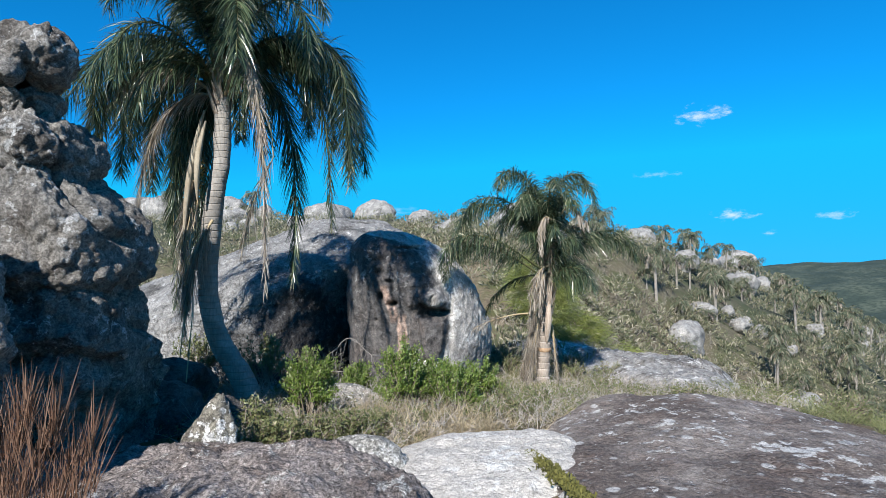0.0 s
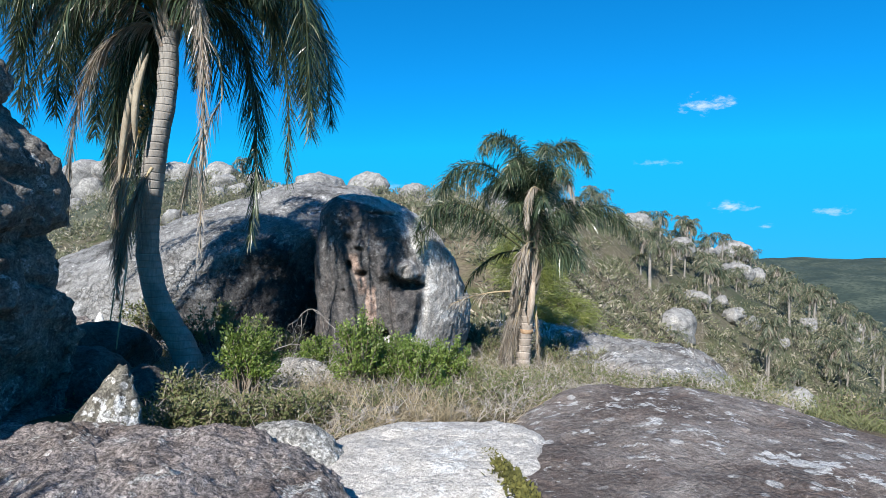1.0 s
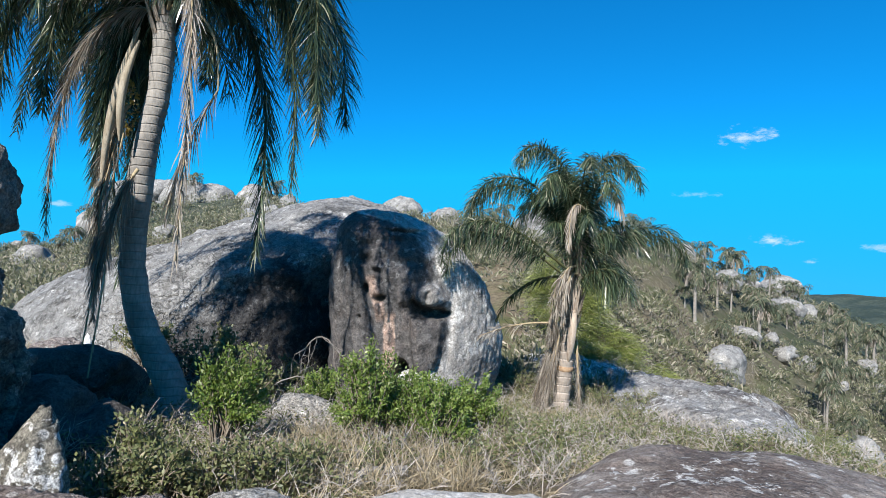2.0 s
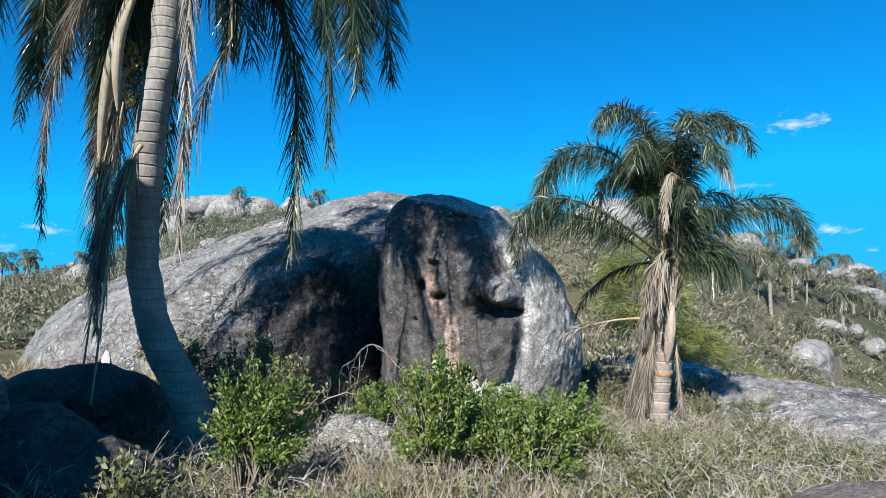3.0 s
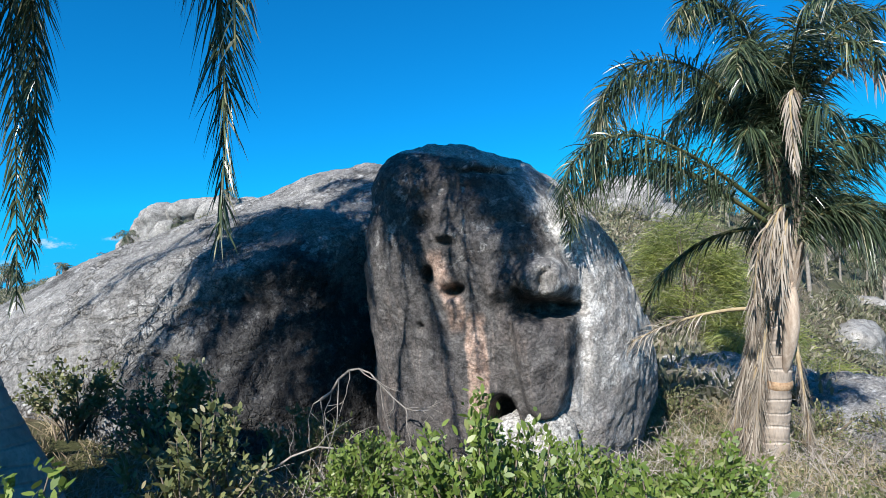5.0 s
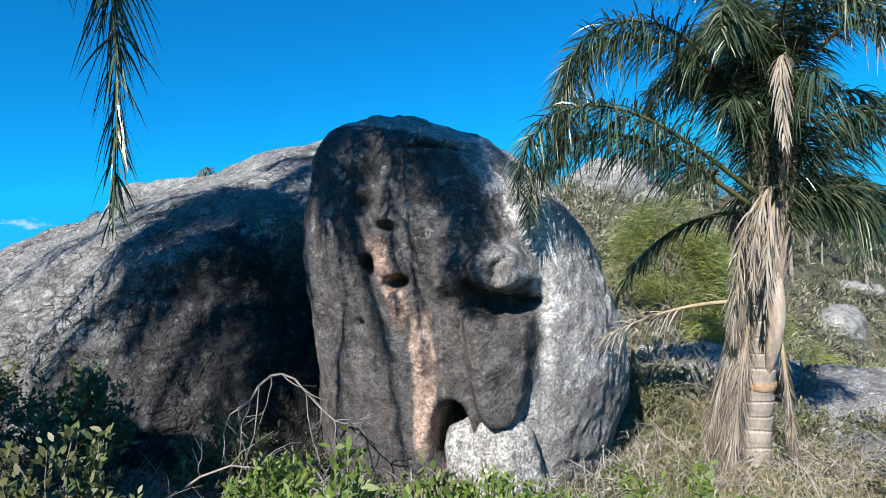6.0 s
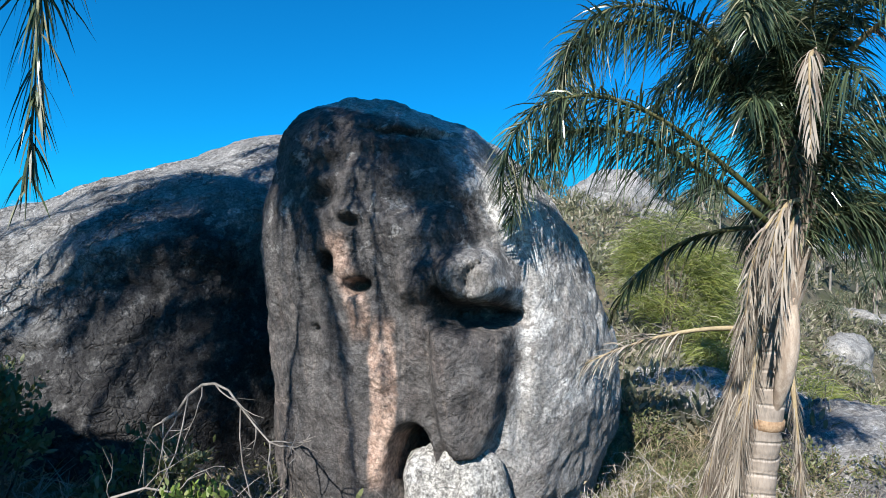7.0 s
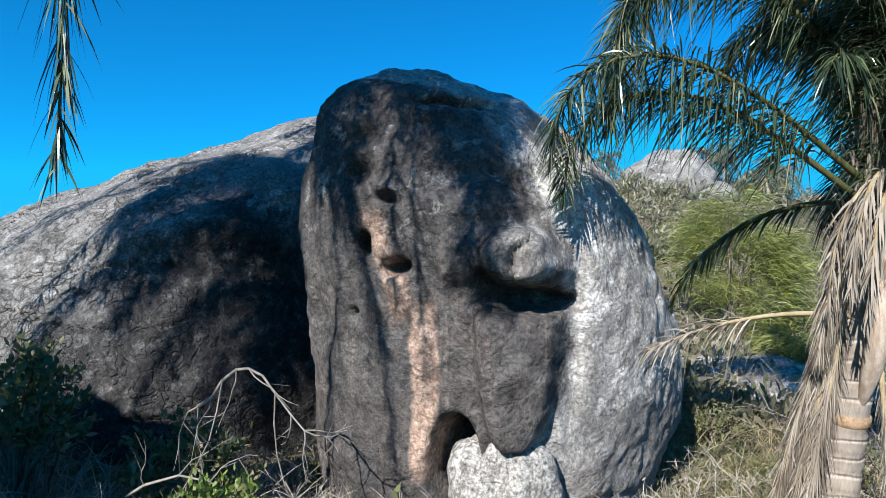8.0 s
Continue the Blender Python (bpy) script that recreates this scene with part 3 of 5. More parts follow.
def ground_mesh():
    r = np.r_[np.linspace(0.0, 14, 90), 14 * (2600 / 14) ** np.linspace(0.012, 1, 150)]
    a = np.radians(np.r_[np.linspace(-75, 75, 361), np.linspace(75, 285, 90)[1:-1]])
    R, A = np.meshgrid(r, a, indexing="ij")
    x, y = 0.5 + R * np.sin(A), R * np.cos(A)
    v = np.stack([x, y, land(x, y)], -1).reshape(-1, 3)
    n = len(a)
    i, j = np.meshgrid(np.arange(len(r) - 1), np.arange(n), indexing="ij")
    j2 = (j + 1) % n
    f = np.stack([i * n + j, (i + 1) * n + j, (i + 1) * n + j2, i * n + j2], -1).reshape(-1, 4)
    return v, f


tagged(part("ground", ground_mesh(), M_GROUND), "rough hillside ground of dry soil, litter and distant woodland", "ground", kind="structure")


# ---- boulders and slabs ----
def face_relief(p, nor):
    """The weathered front of the standing boulder: knob, hanging tongue, hollows, holes and a low cave."""
    x, z = p[:, 0], p[:, 2]
    front = smooth(0.15, 0.6, -nor[:, 1])
    wob = 0.03 * fbm(p * 3.1 + 9, 3)

    def push(cx, cz, rx, rz, depth, hard=2.0):
        w = np.exp(-(((x + wob - cx) / rx) ** 2 + ((z + wob - cz) / rz) ** 2) ** (hard / 2))
        return depth * w * front

    # knob with a smaller lump beside it, and the deep hollow under both
    out = push(-0.11, 1.62, 0.20, 0.165, 0.26, 6) + push(0.0, 1.56, 0.10, 0.10, 0.07, 4) + push(-0.42, 1.62, 0.13, 0.13, 0.10, 4)
    out += push(-0.12, 1.385, 0.21, 0.075, -0.30, 4) + push(-0.28, 1.50, 0.045, 0.14, -0.08)
    # tongue of rock that hangs below the hollow, narrowing to a tip
    wide = np.interp(z, [0.56, 0.66, 0.8, 1.0, 1.32], [0.02, 0.10, 0.145, 0.175, 0.20])
    out += 0.15 * smooth(0.045, -0.02, np.abs(x + wob * 0.6 + 0.145 + 0.02 * (1.3 - z)) - wide) * smooth(0.56, 0.62, z) * smooth(1.36, 1.28, z) * front
    # cave at the foot
    out += push(-0.50, 0.50, 0.13, 0.24, -0.50, 6) + push(-0.05, 0.25, 0.3, 0.25, -0.08)
    # pits beside the bare strip, and hollows higher up
    out += push(-0.98, 1.71, 0.05, 0.055, -0.22, 4) + push(-0.80, 1.575, 0.075, 0.05, -0.24, 4) + push(-1.09, 1.31, 0.03, 0.026, -0.12)
    out += push(-0.83, 1.93, 0.08, 0.03, -0.10) + push(-0.84, 1.99, 0.09, 0.05, 0.05) + push(-1.03, 2.08, 0.09, 0.07, -0.12) + push(-1.02, 2.28, 0.15, 0.05, -0.07)
    out += push(-0.75, 2.32, 0.22, 0.05, -0.05) + push(-0.35, 2.05, 0.24, 0.05, -0.05) + push(-0.35, 1.88, 0.28, 0.10, 0.06)
    # a ledge slit near the top
    out += push(-0.46, 2.475, 0.30, 0.022, -0.11, 2) + push(-0.46, 2.54, 0.34, 0.05, 0.04)
    # shallow upright gutters washed by rain
    out += 0.013 * value_noise(np.stack([x * 9.0, 0 * x + 3, z * 0.8], -1)) * smooth(0.1, -0.1, x) * front
    lump = np.exp(-(((x + 0.11) / 0.26) ** 2 + ((z - 1.62) / 0.22) ** 2) ** 2) * front
    out += lump * (0.05 * fbm(p * 7.0 + 4.0, 4) - 0.05 * smooth(0.12, 0.0, np.abs(value_noise(p * 5.0 + 11))))
    # the line where the front turns to the open side
    out += -0.06 * np.exp(-((x - 0.12) / 0.05) ** 2) * smooth(0.62, 0.8, z) * smooth(2.0, 1.8, z) * front
    # cracks in the open side
    crack = np.abs(value_noise(p * np.array([1.3, 1.3, 2.1]) + 23))
    out += -0.03 * smooth(0.05, 0.0, crack) * smooth(0.1, 0.3, x) * front
    return p + np.array([0, -1.0, 0]) * out[:, None]


def cleft_relief(p, nor):
    """The huge boulder draws back beside the standing one, and its brow overhangs a little."""
    x, z = p[:, 0], p[:, 2]
    back = 0.75 * np.exp(-(((x + 1.75) / 0.62) ** 2)) * smooth(2.3, 1.5, z) * smooth(0.2, 0.6, -nor[:, 1])
    brow = 0.16 * np.exp(-(((x + 3.0) / 0.9) ** 2 + ((z - 1.85) / 0.22) ** 2)) * smooth(0.2, 0.6, -nor[:, 1])
    crack = np.abs(value_noise(p * np.array([0.9, 0.9, 1.6]) + 41))
    return p + np.array([0, 1.0, 0]) * (back - brow + 0.05 * smooth(0.035, 0.0, crack))[:, None]


RIGHT_BOULDER = [(-0.5, -1.80, 0.45, 9.35, 12.2), (0.1, -1.82, 0.60, 9.25, 12.3), (0.6, -1.84, 0.72, 9.22, 12.3), (1.1, -1.84, 0.72, 9.18, 12.2), (1.58, -1.86, 0.59, 9.12, 12.0),
                 (1.98, -1.80, 0.38, 9.10, 11.8), (2.28, -1.71, 0.12, 9.16, 11.5), (2.51, -1.66, -0.16, 9.30, 11.1), (2.67, -1.56, -0.42, 9.50, 10.8), (2.76, -1.46, -0.60, 9.70, 10.6), (2.80, -1.22, -0.86, 9.95, 10.3)]
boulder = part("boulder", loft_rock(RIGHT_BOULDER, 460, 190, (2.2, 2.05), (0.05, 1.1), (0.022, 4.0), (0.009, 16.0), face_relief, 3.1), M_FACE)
tagged(boulder, "tall standing granite boulder with black streaks, holes and a low cave", "boulder", "large boulders")

LEFT_BOULDER = [(-0.4, -8.9, -1.25, 9.40, 16.8), (0.4, -8.8, -1.25, 9.46, 16.7), (0.95, -8.5, -1.30, 9.62, 16.5), (1.42, -7.9, -1.35, 9.88, 16.2), (1.86, -7.0, -1.30, 10.2, 16.0),
                (2.28, -6.1, -1.1, 10.6, 15.6), (2.65, -5.2, -1.0, 11.2, 15.2), (2.97, -4.5, -1.2, 11.9, 14.8), (3.22, -3.9, -1.5, 12.5, 14.5), (3.42, -3.5, -1.8, 13.0, 14.2), (3.50, -3.1, -2.2, 13.3, 13.9)]
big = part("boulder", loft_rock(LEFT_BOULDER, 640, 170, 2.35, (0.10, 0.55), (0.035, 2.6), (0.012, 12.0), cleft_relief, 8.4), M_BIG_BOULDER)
tagged(big, "huge rounded granite boulder, pale grey with lichen patches", "boulder", "large boulders")


def outcrop_relief(p, nor):
    q = p * np.array([1.6, 1.6, 1.05])
    crack = np.abs(value_noise(q + 31))
    return p - nor * (0.13 * smooth(0.14, 0.0, crack))[:, None]


OUTCROP = [(-0.2, -4.9, -2.2, 3.5, 6.0), (0.6, -4.9, -2.3, 3.6, 5.9)]
crag = thing("rock_outcrop", "tall cracked grey rock outcrop with rough lichen-covered blocks", "rock")
CRAG_BLOCKS = [  # rows of z, left, right, front, back
    [(-0.3, -4.3, -2.45, 3.9, 6), (0.6, -4.3, -2.68, 3.95, 5.9), (1.1, -4.3, -2.5, 3.9, 5.7), (1.5, -4.2, -2.42, 3.9, 5.5), (1.9, -4.1, -2.51, 3.95, 5.3), (2.2, -4, -2.7, 4.1, 5.1), (2.3, -3.7, -2.95, 4.3, 4.9)],
    [(1.9, -3.5, -2.5, 4, 5.2), (2.15, -3.55, -2.39, 3.85, 5.3), (2.5, -3.5, -2.43, 3.8, 5.2), (2.85, -3.45, -2.64, 3.8, 5), (3.05, -3.4, -2.84, 3.95, 4.9), (3.12, -3.2, -3.07, 4.1, 4.7)],
    [(2.8, -3.4, -2.82, 4, 4.9), (3, -3.42, -2.76, 3.85, 4.9), (3.22, -3.4, -2.74, 3.82, 4.9), (3.4, -3.35, -2.82, 3.9, 4.8), (3.47, -3.2, -2.97, 4.05, 4.7)],
    [(3.3, -3.3, -2.97, 4.0, 4.5), (3.43, -3.35, -2.92, 3.9, 4.5), (3.58, -3.35, -2.88, 3.9, 4.5), (3.68, -3.3, -2.97, 4.0, 4.4)],
    [(3.58, -3.2, -2.92, 3.9, 4.3), (3.66, -3.42, -2.78, 3.75, 4.4), (3.86, -3.48, -2.7, 3.7, 4.45), (4.03, -3.46, -2.72, 3.75, 4.4), (4.14, -3.38, -2.88, 3.85, 4.3), (4.21, -3.2, -3.12, 3.95, 4.2)],
    [(-0.3, -4.9, -3.3, 3.4, 5.4), (1, -4.9, -3.32, 3.4, 5.3), (2, -4.8, -3.34, 3.45, 5.2), (2.8, -4.75, -3.36, 3.5, 5.1), (3.47, -4.7, -3.42, 3.55, 5), (3.82, -4.6, -3.5, 3.7, 4.9), (3.99, -4.4, -3.7, 3.9, 4.7)],
    [(-0.3, -4.2, -1.95, 1.8, 3.3), (0.6, -4.2, -2.02, 1.85, 3.2), (1.2, -4.1, -2.06, 1.9, 3.15), (1.7, -4, -2.06, 1.95, 3.1), (2.2, -3.9, -2.1, 2, 3), (2.6, -3.8, -2.35, 2.1, 2.95), (2.8, -3.6, -2.72, 2.2, 2.85)],
]
for i, rows in enumerate(CRAG_BLOCKS):
    part("block", loft_rock(rows, 240, 30 + int(40 * (rows[-1][0] - rows[0][0])), 3.2, (0.10, 1.7), (0.05, 5.0), (0.028, 14.0), outcrop_relief, 5.7 + 3 * i), M_OUTCROP, crag)

SLAB_DARK = [(-0.6, 0.9, 5.6, 1.2, 7.2), (0.05, 1.05, 5.1, 1.5, 7.0), (0.28, 1.15, 4.7, 1.8, 6.9), (0.44, 1.3, 4.35, 2.1, 6.75), (0.54, 1.55, 3.9, 2.7, 6.6), (0.60, 1.95, 3.4, 3.8, 6.4), (0.63, 2.3, 3.0, 5.0, 6.1), (0.64, 2.55, 2.75, 5.5, 5.9)]
slab = part("rock_slab", loft_rock(SLAB_DARK, 260, 90, 2.6, (0.05, 0.8), (0.022, 3.0), (0.006, 16.0), None, 2.2), M_SLAB)
tagged(slab, "broad dark granite slab with brown crust and white lichen", "rock", "flat rock slabs")
SLAB_WHITE = [(-0.4, -0.35, 1.75, 3.2, 5.9), (0.1, -0.2, 1.7, 3.3, 5.75), (0.34, -0.05, 1.65, 3.4, 5.5), (0.44, 0.15, 1.6, 3.6, 5.35), (0.50, 0.5, 1.55, 3.9, 5.2), (0.53, 0.9, 1.45, 4.3, 5.0), (0.54, 1.1, 1.3, 4.5, 4.8)]
slab = part("rock_slab", loft_rock(SLAB_WHITE, 180, 70, 2.6, (0.035, 1.2), (0.016, 4.0), (0.005, 18.0), None, 6.2), M_SLAB_WHITE)
tagged(slab, "pale cream-grey granite slab, nearly bare", "rock", "flat rock slabs")
SLAB_RED = [(-0.4, -3.4, 0.75, 1.2, 4.5), (0.25, -3.2, 0.6, 1.3, 4.4), (0.48, -3.0, 0.45, 1.5, 4.3), (0.60, -2.7, 0.25, 1.8, 4.22), (0.67, -2.2, 0.0, 2.3, 4.1), (0.70, -1.6, -0.4, 2.9, 3.9), (0.71, -1.2, -0.8, 3.3, 3.6)]
slab = part("rock_slab", loft_rock(SLAB_RED, 300, 120, 2.8, (0.05, 1.4), (0.035, 5.0), (0.018, 18.0), None, 4.4), M_SLAB_RED)
tagged(slab, "reddish-brown weathered granite slab with crumbly surface", "rock", "flat rock slabs")
def slab_steps(p, nor):
    """Sheets of rock flaked away from a slab, leaving low steps."""
    step = np.round(2.2 * fbm(p * np.array([0.7, 0.45, 0.2]) + 12, 3)) / 2.2
    return p + np.array([0, 0, 0.11]) * (step * smooth(0.3, 0.8, nor[:, 2]))[:, None]


SLAB_BACK = [(-1.4, 2.0, 6.3, 7.8, 15.4), (-0.6, 2.1, 5.9, 8.1, 15.2), (-0.25, 2.25, 5.5, 8.4, 15.0), (-0.06, 2.6, 5.2, 8.9, 14.7), (0.10, 3.0, 5.0, 9.4, 14.4), (0.19, 3.3, 4.8, 10.0, 14.0), (0.24, 3.6, 4.6, 10.8, 13.5), (0.26, 3.9, 4.4, 11.6, 12.9)]
slab = part("rock_slab", loft_rock(SLAB_BACK, 280, 120, 2.8, (0.10, 0.9), (0.06, 2.6), (0.018, 9.0), slab_steps, 9.2), M_SLAB_GREY)
tagged(slab, "long grey granite slab with dark hollows and lichen", "rock", "flat rock slabs")

LEDGE = [(-0.6, 0.2, 3.6, 13.0, 15.6), (-0.1, 0.3, 3.5, 13.1, 15.5), (0.15, 0.45, 3.3, 13.2, 15.4), (0.32, 0.65, 3.0, 13.35, 15.2), (0.40, 1.0, 2.6, 13.7, 14.9), (0.42, 1.5, 2.1, 14.1, 14.6)]
slab = part("rock_slab", loft_rock(LEDGE, 200, 70, 2.9, (0.07, 1.1), (0.04, 3.4), (0.012, 12.0), None, 13.6), M_BOULDER)
tagged(slab, "low flat-topped grey rock ledge behind the boulder", "rock", "flat rock slabs")

# loose stones: centre, radii, seed, material, label
STONES = [((-1.50, 4.34, 0.64), (0.19, 0.14, 0.40), 1.3, M_SPLASHED, "pointed upright stone splashed with white lichen"),
          ((-1.12, 7.55, 0.20), (0.58, 0.36, 0.30), 2.7, M_PALE_STONE, "low rounded pale stone among dry grass"),
          ((-2.9, 5.9, 0.45), (0.55, 0.5, 0.42), 4.1, M_SHADE_STONE, "rounded grey rock lying in deep shade"),
          ((-2.05, 5.7, 0.40), (0.42, 0.4, 0.34), 5.5, M_SHADE_STONE, "rounded grey rock lying in deep shade"),
          ((-3.7, 7.3, 0.55), (0.7, 0.55, 0.40), 6.1, M_SHADE_STONE, "low grey rock beside the palm trunk"),
          ((-4.28, 8.25, 0.80), (0.055, 0.05, 0.15), 7.9, M_CLOTH, "small white upright stone chip"),
          ((-4.75, 8.35, 0.74), (0.35, 0.2, 0.14), 8.8, M_SLAB_RED, "low reddish stone beside the white chip"),
          ((-0.24, 9.40, 0.08), (0.34, 0.24, 0.60), 9.3, M_WHITE_STONE, "bleached white stone under the boulder's cave"),
          ((3.95, 8.9, 0.08), (0.5, 0.4, 0.22), 14.1, M_PALE_STONE, "small pale stone at the slab's edge"),
          ((6.6, 8.2, -0.75), (0.7, 0.6, 0.35), 15.7, M_PALE_STONE, "pale stone half hidden in scrub"),
          ((-0.25, 4.35, 0.45), (0.42, 0.24, 0.22), 16.9, M_PALE_STONE, "rounded pale stone at the slab's edge")]
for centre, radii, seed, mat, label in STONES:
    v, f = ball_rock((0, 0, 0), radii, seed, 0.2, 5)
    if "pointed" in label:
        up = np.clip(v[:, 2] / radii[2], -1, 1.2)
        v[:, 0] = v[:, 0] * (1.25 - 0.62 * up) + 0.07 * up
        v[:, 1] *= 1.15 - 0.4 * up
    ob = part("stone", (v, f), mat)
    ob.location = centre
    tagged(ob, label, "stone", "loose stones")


# ---- palms ----
def frond_curve(start, azimuth, rise, length, sag, steps=16, sweep=0.0, late=1.05):
    """The rachis of a palm leaf: it leaves at an angle and bows down."""
    s = np.linspace(0, 1, steps)
    el = np.clip(radians(rise) - radians(sag) * s**late, radians(-86), radians(89))
    az = radians(azimuth) + radians(sweep) * s
    step = np.stack([np.cos(el) * np.sin(az), np.cos(el) * np.cos(az), np.sin(el)], -1) * length / (steps - 1)
    p = np.cumsum(np.r_[np.zeros((1, 3)), step[:-1]], 0) + np.asarray(start)
    return p


def leaflets(curve, rng, pairs=60, longest=0.5, width=0.026, hang=0.55, first=0.16, ruffle=0.35, close=0.0):
    """Two ruffled rows of drooping leaflets along a rachis."""
    n = len(curve)
    s = np.repeat(np.linspace(first, 0.995, pairs), 2) + rng.normal(0, 0.004, pairs * 2)
    s = np.clip(s, 0, 0.999)
    k = np.minimum((s * (n - 1)).astype(int), n - 2)
    f = (s * (n - 1) - k)[:, None]
    base = curve[k] * (1 - f) + curve[k + 1] * f
    ahead = unit(curve[k + 1] - curve[k])
    flat = np.stack([ahead[:, 1], -ahead[:, 0], np.zeros(len(ahead))], -1)
    first_side = unit(np.array([curve[1][1] - curve[0][1], curve[0][0] - curve[1][0], 0.0]) + 1e-6)
    flat = unit(flat + 0.5 * first_side)
    up = np.cross(flat, ahead)
    hand = np.tile([1.0, -1.0], pairs)[:, None]
    lean = rng.normal(0, ruffle, (pairs * 2, 1))
    way = hand * flat * (0.75 - 0.55 * close) + ahead * (0.55 + 0.5 * close) + up * (0.1 + lean) + rng.normal(0, 0.10, (pairs * 2, 3))
    way[:, 2] -= 0.25 * hang
    size = longest * (0.25 + 0.75 * np.sin(np.pi * np.clip(0.12 + 0.86 * s, 0, 1)) ** 0.9) * rng.uniform(0.78, 1.12, pairs * 2)
    return blades(base, way, size, width * rng.uniform(0.7, 1.2, pairs * 2), hang * rng.uniform(0.6, 1.4, pairs * 2), 4, [0.45, 1.0, 0.9, 0.6, 0.05], flat=up + rng.normal(0, 0.5, (pairs * 2, 3)))


def add_frond(palm, rng, start, azimuth, rise, length, sag, dead=False, **more):
    curve = frond_curve(start, azimuth, rise, length, sag, sweep=more.pop("sweep", rng.uniform(-14, 14)), late=more.pop("late", 1.05))
    opts = dict(pairs=int(66 * length / 2.0), longest=0.52, width=0.019, hang=0.75, close=0.25)
    if dead:
        opts.update(longest=0.34, width=0.014, hang=0.9, ruffle=0.5, close=0.6, pairs=int(70 * length / 2.0))
    opts.update(more)
    blade = part("frond", leaflets(curve, rng, **opts), M_DEAD if dead else M_FROND, palm, "dry brown hanging palm frond" if dead else "", True)
    part("rachis", tube(curve, np.linspace(0.022, 0.004, len(curve)), 5), M_DEAD_RACHIS if dead else M_RACHIS, blade)
    return blade


def bezier_frond(palm, rng, p0, p1, p2, p3, dead=False, **more):
    """A leaf whose rachis bows from its root over to a given tip."""
    s = np.linspace(0, 1, 18)[:, None]
    p0, p1, p2, p3 = (np.asarray(p, float) for p in (p0, p1, p2, p3))
    curve = (1 - s) ** 3 * p0 + 3 * s * (1 - s) ** 2 * p1 + 3 * s * s * (1 - s) * p2 + s**3 * p3
    length = np.linalg.norm(np.diff(curve, axis=0), axis=1).sum()
    opts = dict(pairs=int(62 * length), longest=0.40, width=0.0135, hang=0.75, close=0.15, ruffle=0.55, first=0.1)
    if dead:
        opts.update(longest=0.26, width=0.013, hang=0.9, ruffle=0.5, close=0.7)
    opts.update(more)
    blade = part("frond", leaflets(curve, rng, **opts), M_DEAD if dead else M_FROND, palm, "dry brown hanging palm frond" if dead else "", True)
    part("rachis", tube(curve, np.linspace(0.020, 0.004, len(curve)), 5), M_DEAD_RACHIS if dead else M_RACHIS, blade)
    return blade


def trunk_mesh(path, radii, rings, sides=28, ridge=0.006, per_metre=9):
    p = np.asarray(path, float)
    s = np.linspace(0, 1, len(p))
    q = np.linspace(0, 1, rings)
    d = np.gradient(p, s, axis=0)
    k = np.minimum((q * (len(p) - 1)).astype(int), len(p) - 2)
    h = 1 / (len(p) - 1)
    t = ((q - s[k]) / h)[:, None]
    c = (2 * t**3 - 3 * t**2 + 1) * p[k] + (t**3 - 2 * t**2 + t) * h * d[k] + (-2 * t**3 + 3 * t**2) * p[k + 1] + (t**3 - t**2) * h * d[k + 1]
    r = np.interp(q, s, radii) - ridge * (np.abs((c[:, 2] * per_metre) % 1 - 0.5) > 0.4)
    v, f = tube(c, r, sides)
    mid = np.repeat(c, sides, 0)
    out = unit(v - mid)
    return v + out * (0.008 * fbm(v * 7, 3))[:, None], f


def spathe_mesh(top, tip, wide, rng):
    """A woody boat-shaped husk hanging from the crown."""
    top, tip = np.asarray(top, float), np.asarray(tip, float)
    s = np.linspace(0, 1, 14)
    ang = np.linspace(-2.2, 2.2, 11)
    w = wide * np.sin(np.pi * np.clip(0.04 + 0.92 * s, 0, 1)) ** 0.7
    mid = top + (tip - top) * s[:, None] + np.array([0, -0.10, 0]) * np.sin(np.pi * s)[:, None]
    v = mid[:, None] + np.stack([np.sin(ang)[None] * w[:, None], -np.cos(ang)[None] * w[:, None] * 0.8, np.zeros((14, 11))], -1)
    v = np.concatenate([v.reshape(-1, 3), (v * [1, 1, 1] + [0, 0.012, 0]).reshape(-1, 3)])
    i, j = np.meshgrid(np.arange(13), np.arange(10), indexing="ij")
    f = np.stack([i * 11 + j, i * 11 + j + 1, (i + 1) * 11 + j + 1, (i + 1) * 11 + j], -1).reshape(-1, 4)
    return v, np.concatenate([f, f[:, ::-1] + 154])


def boots_mesh(centre, rng, count, radius, low, high, length=0.35):
    """Old leaf bases and fibre round the crown shaft."""
    a, z = rng.uniform(0, 2 * np.pi, count), rng.uniform(low, high, count)
    base = np.stack([np.cos(a) * radius, np.sin(a) * radius, z], -1) + np.asarray(centre)
    way = np.stack([np.cos(a) * 0.35, np.sin(a) * 0.35, np.ones(count)], -1)
    return blades(base, way, length * rng.uniform(0.6, 1.3, count), 0.07, 0.05, 3, [1, 0.8, 0.5, 0.1], flat=np.stack([np.cos(a), np.sin(a), 0 * a], -1))


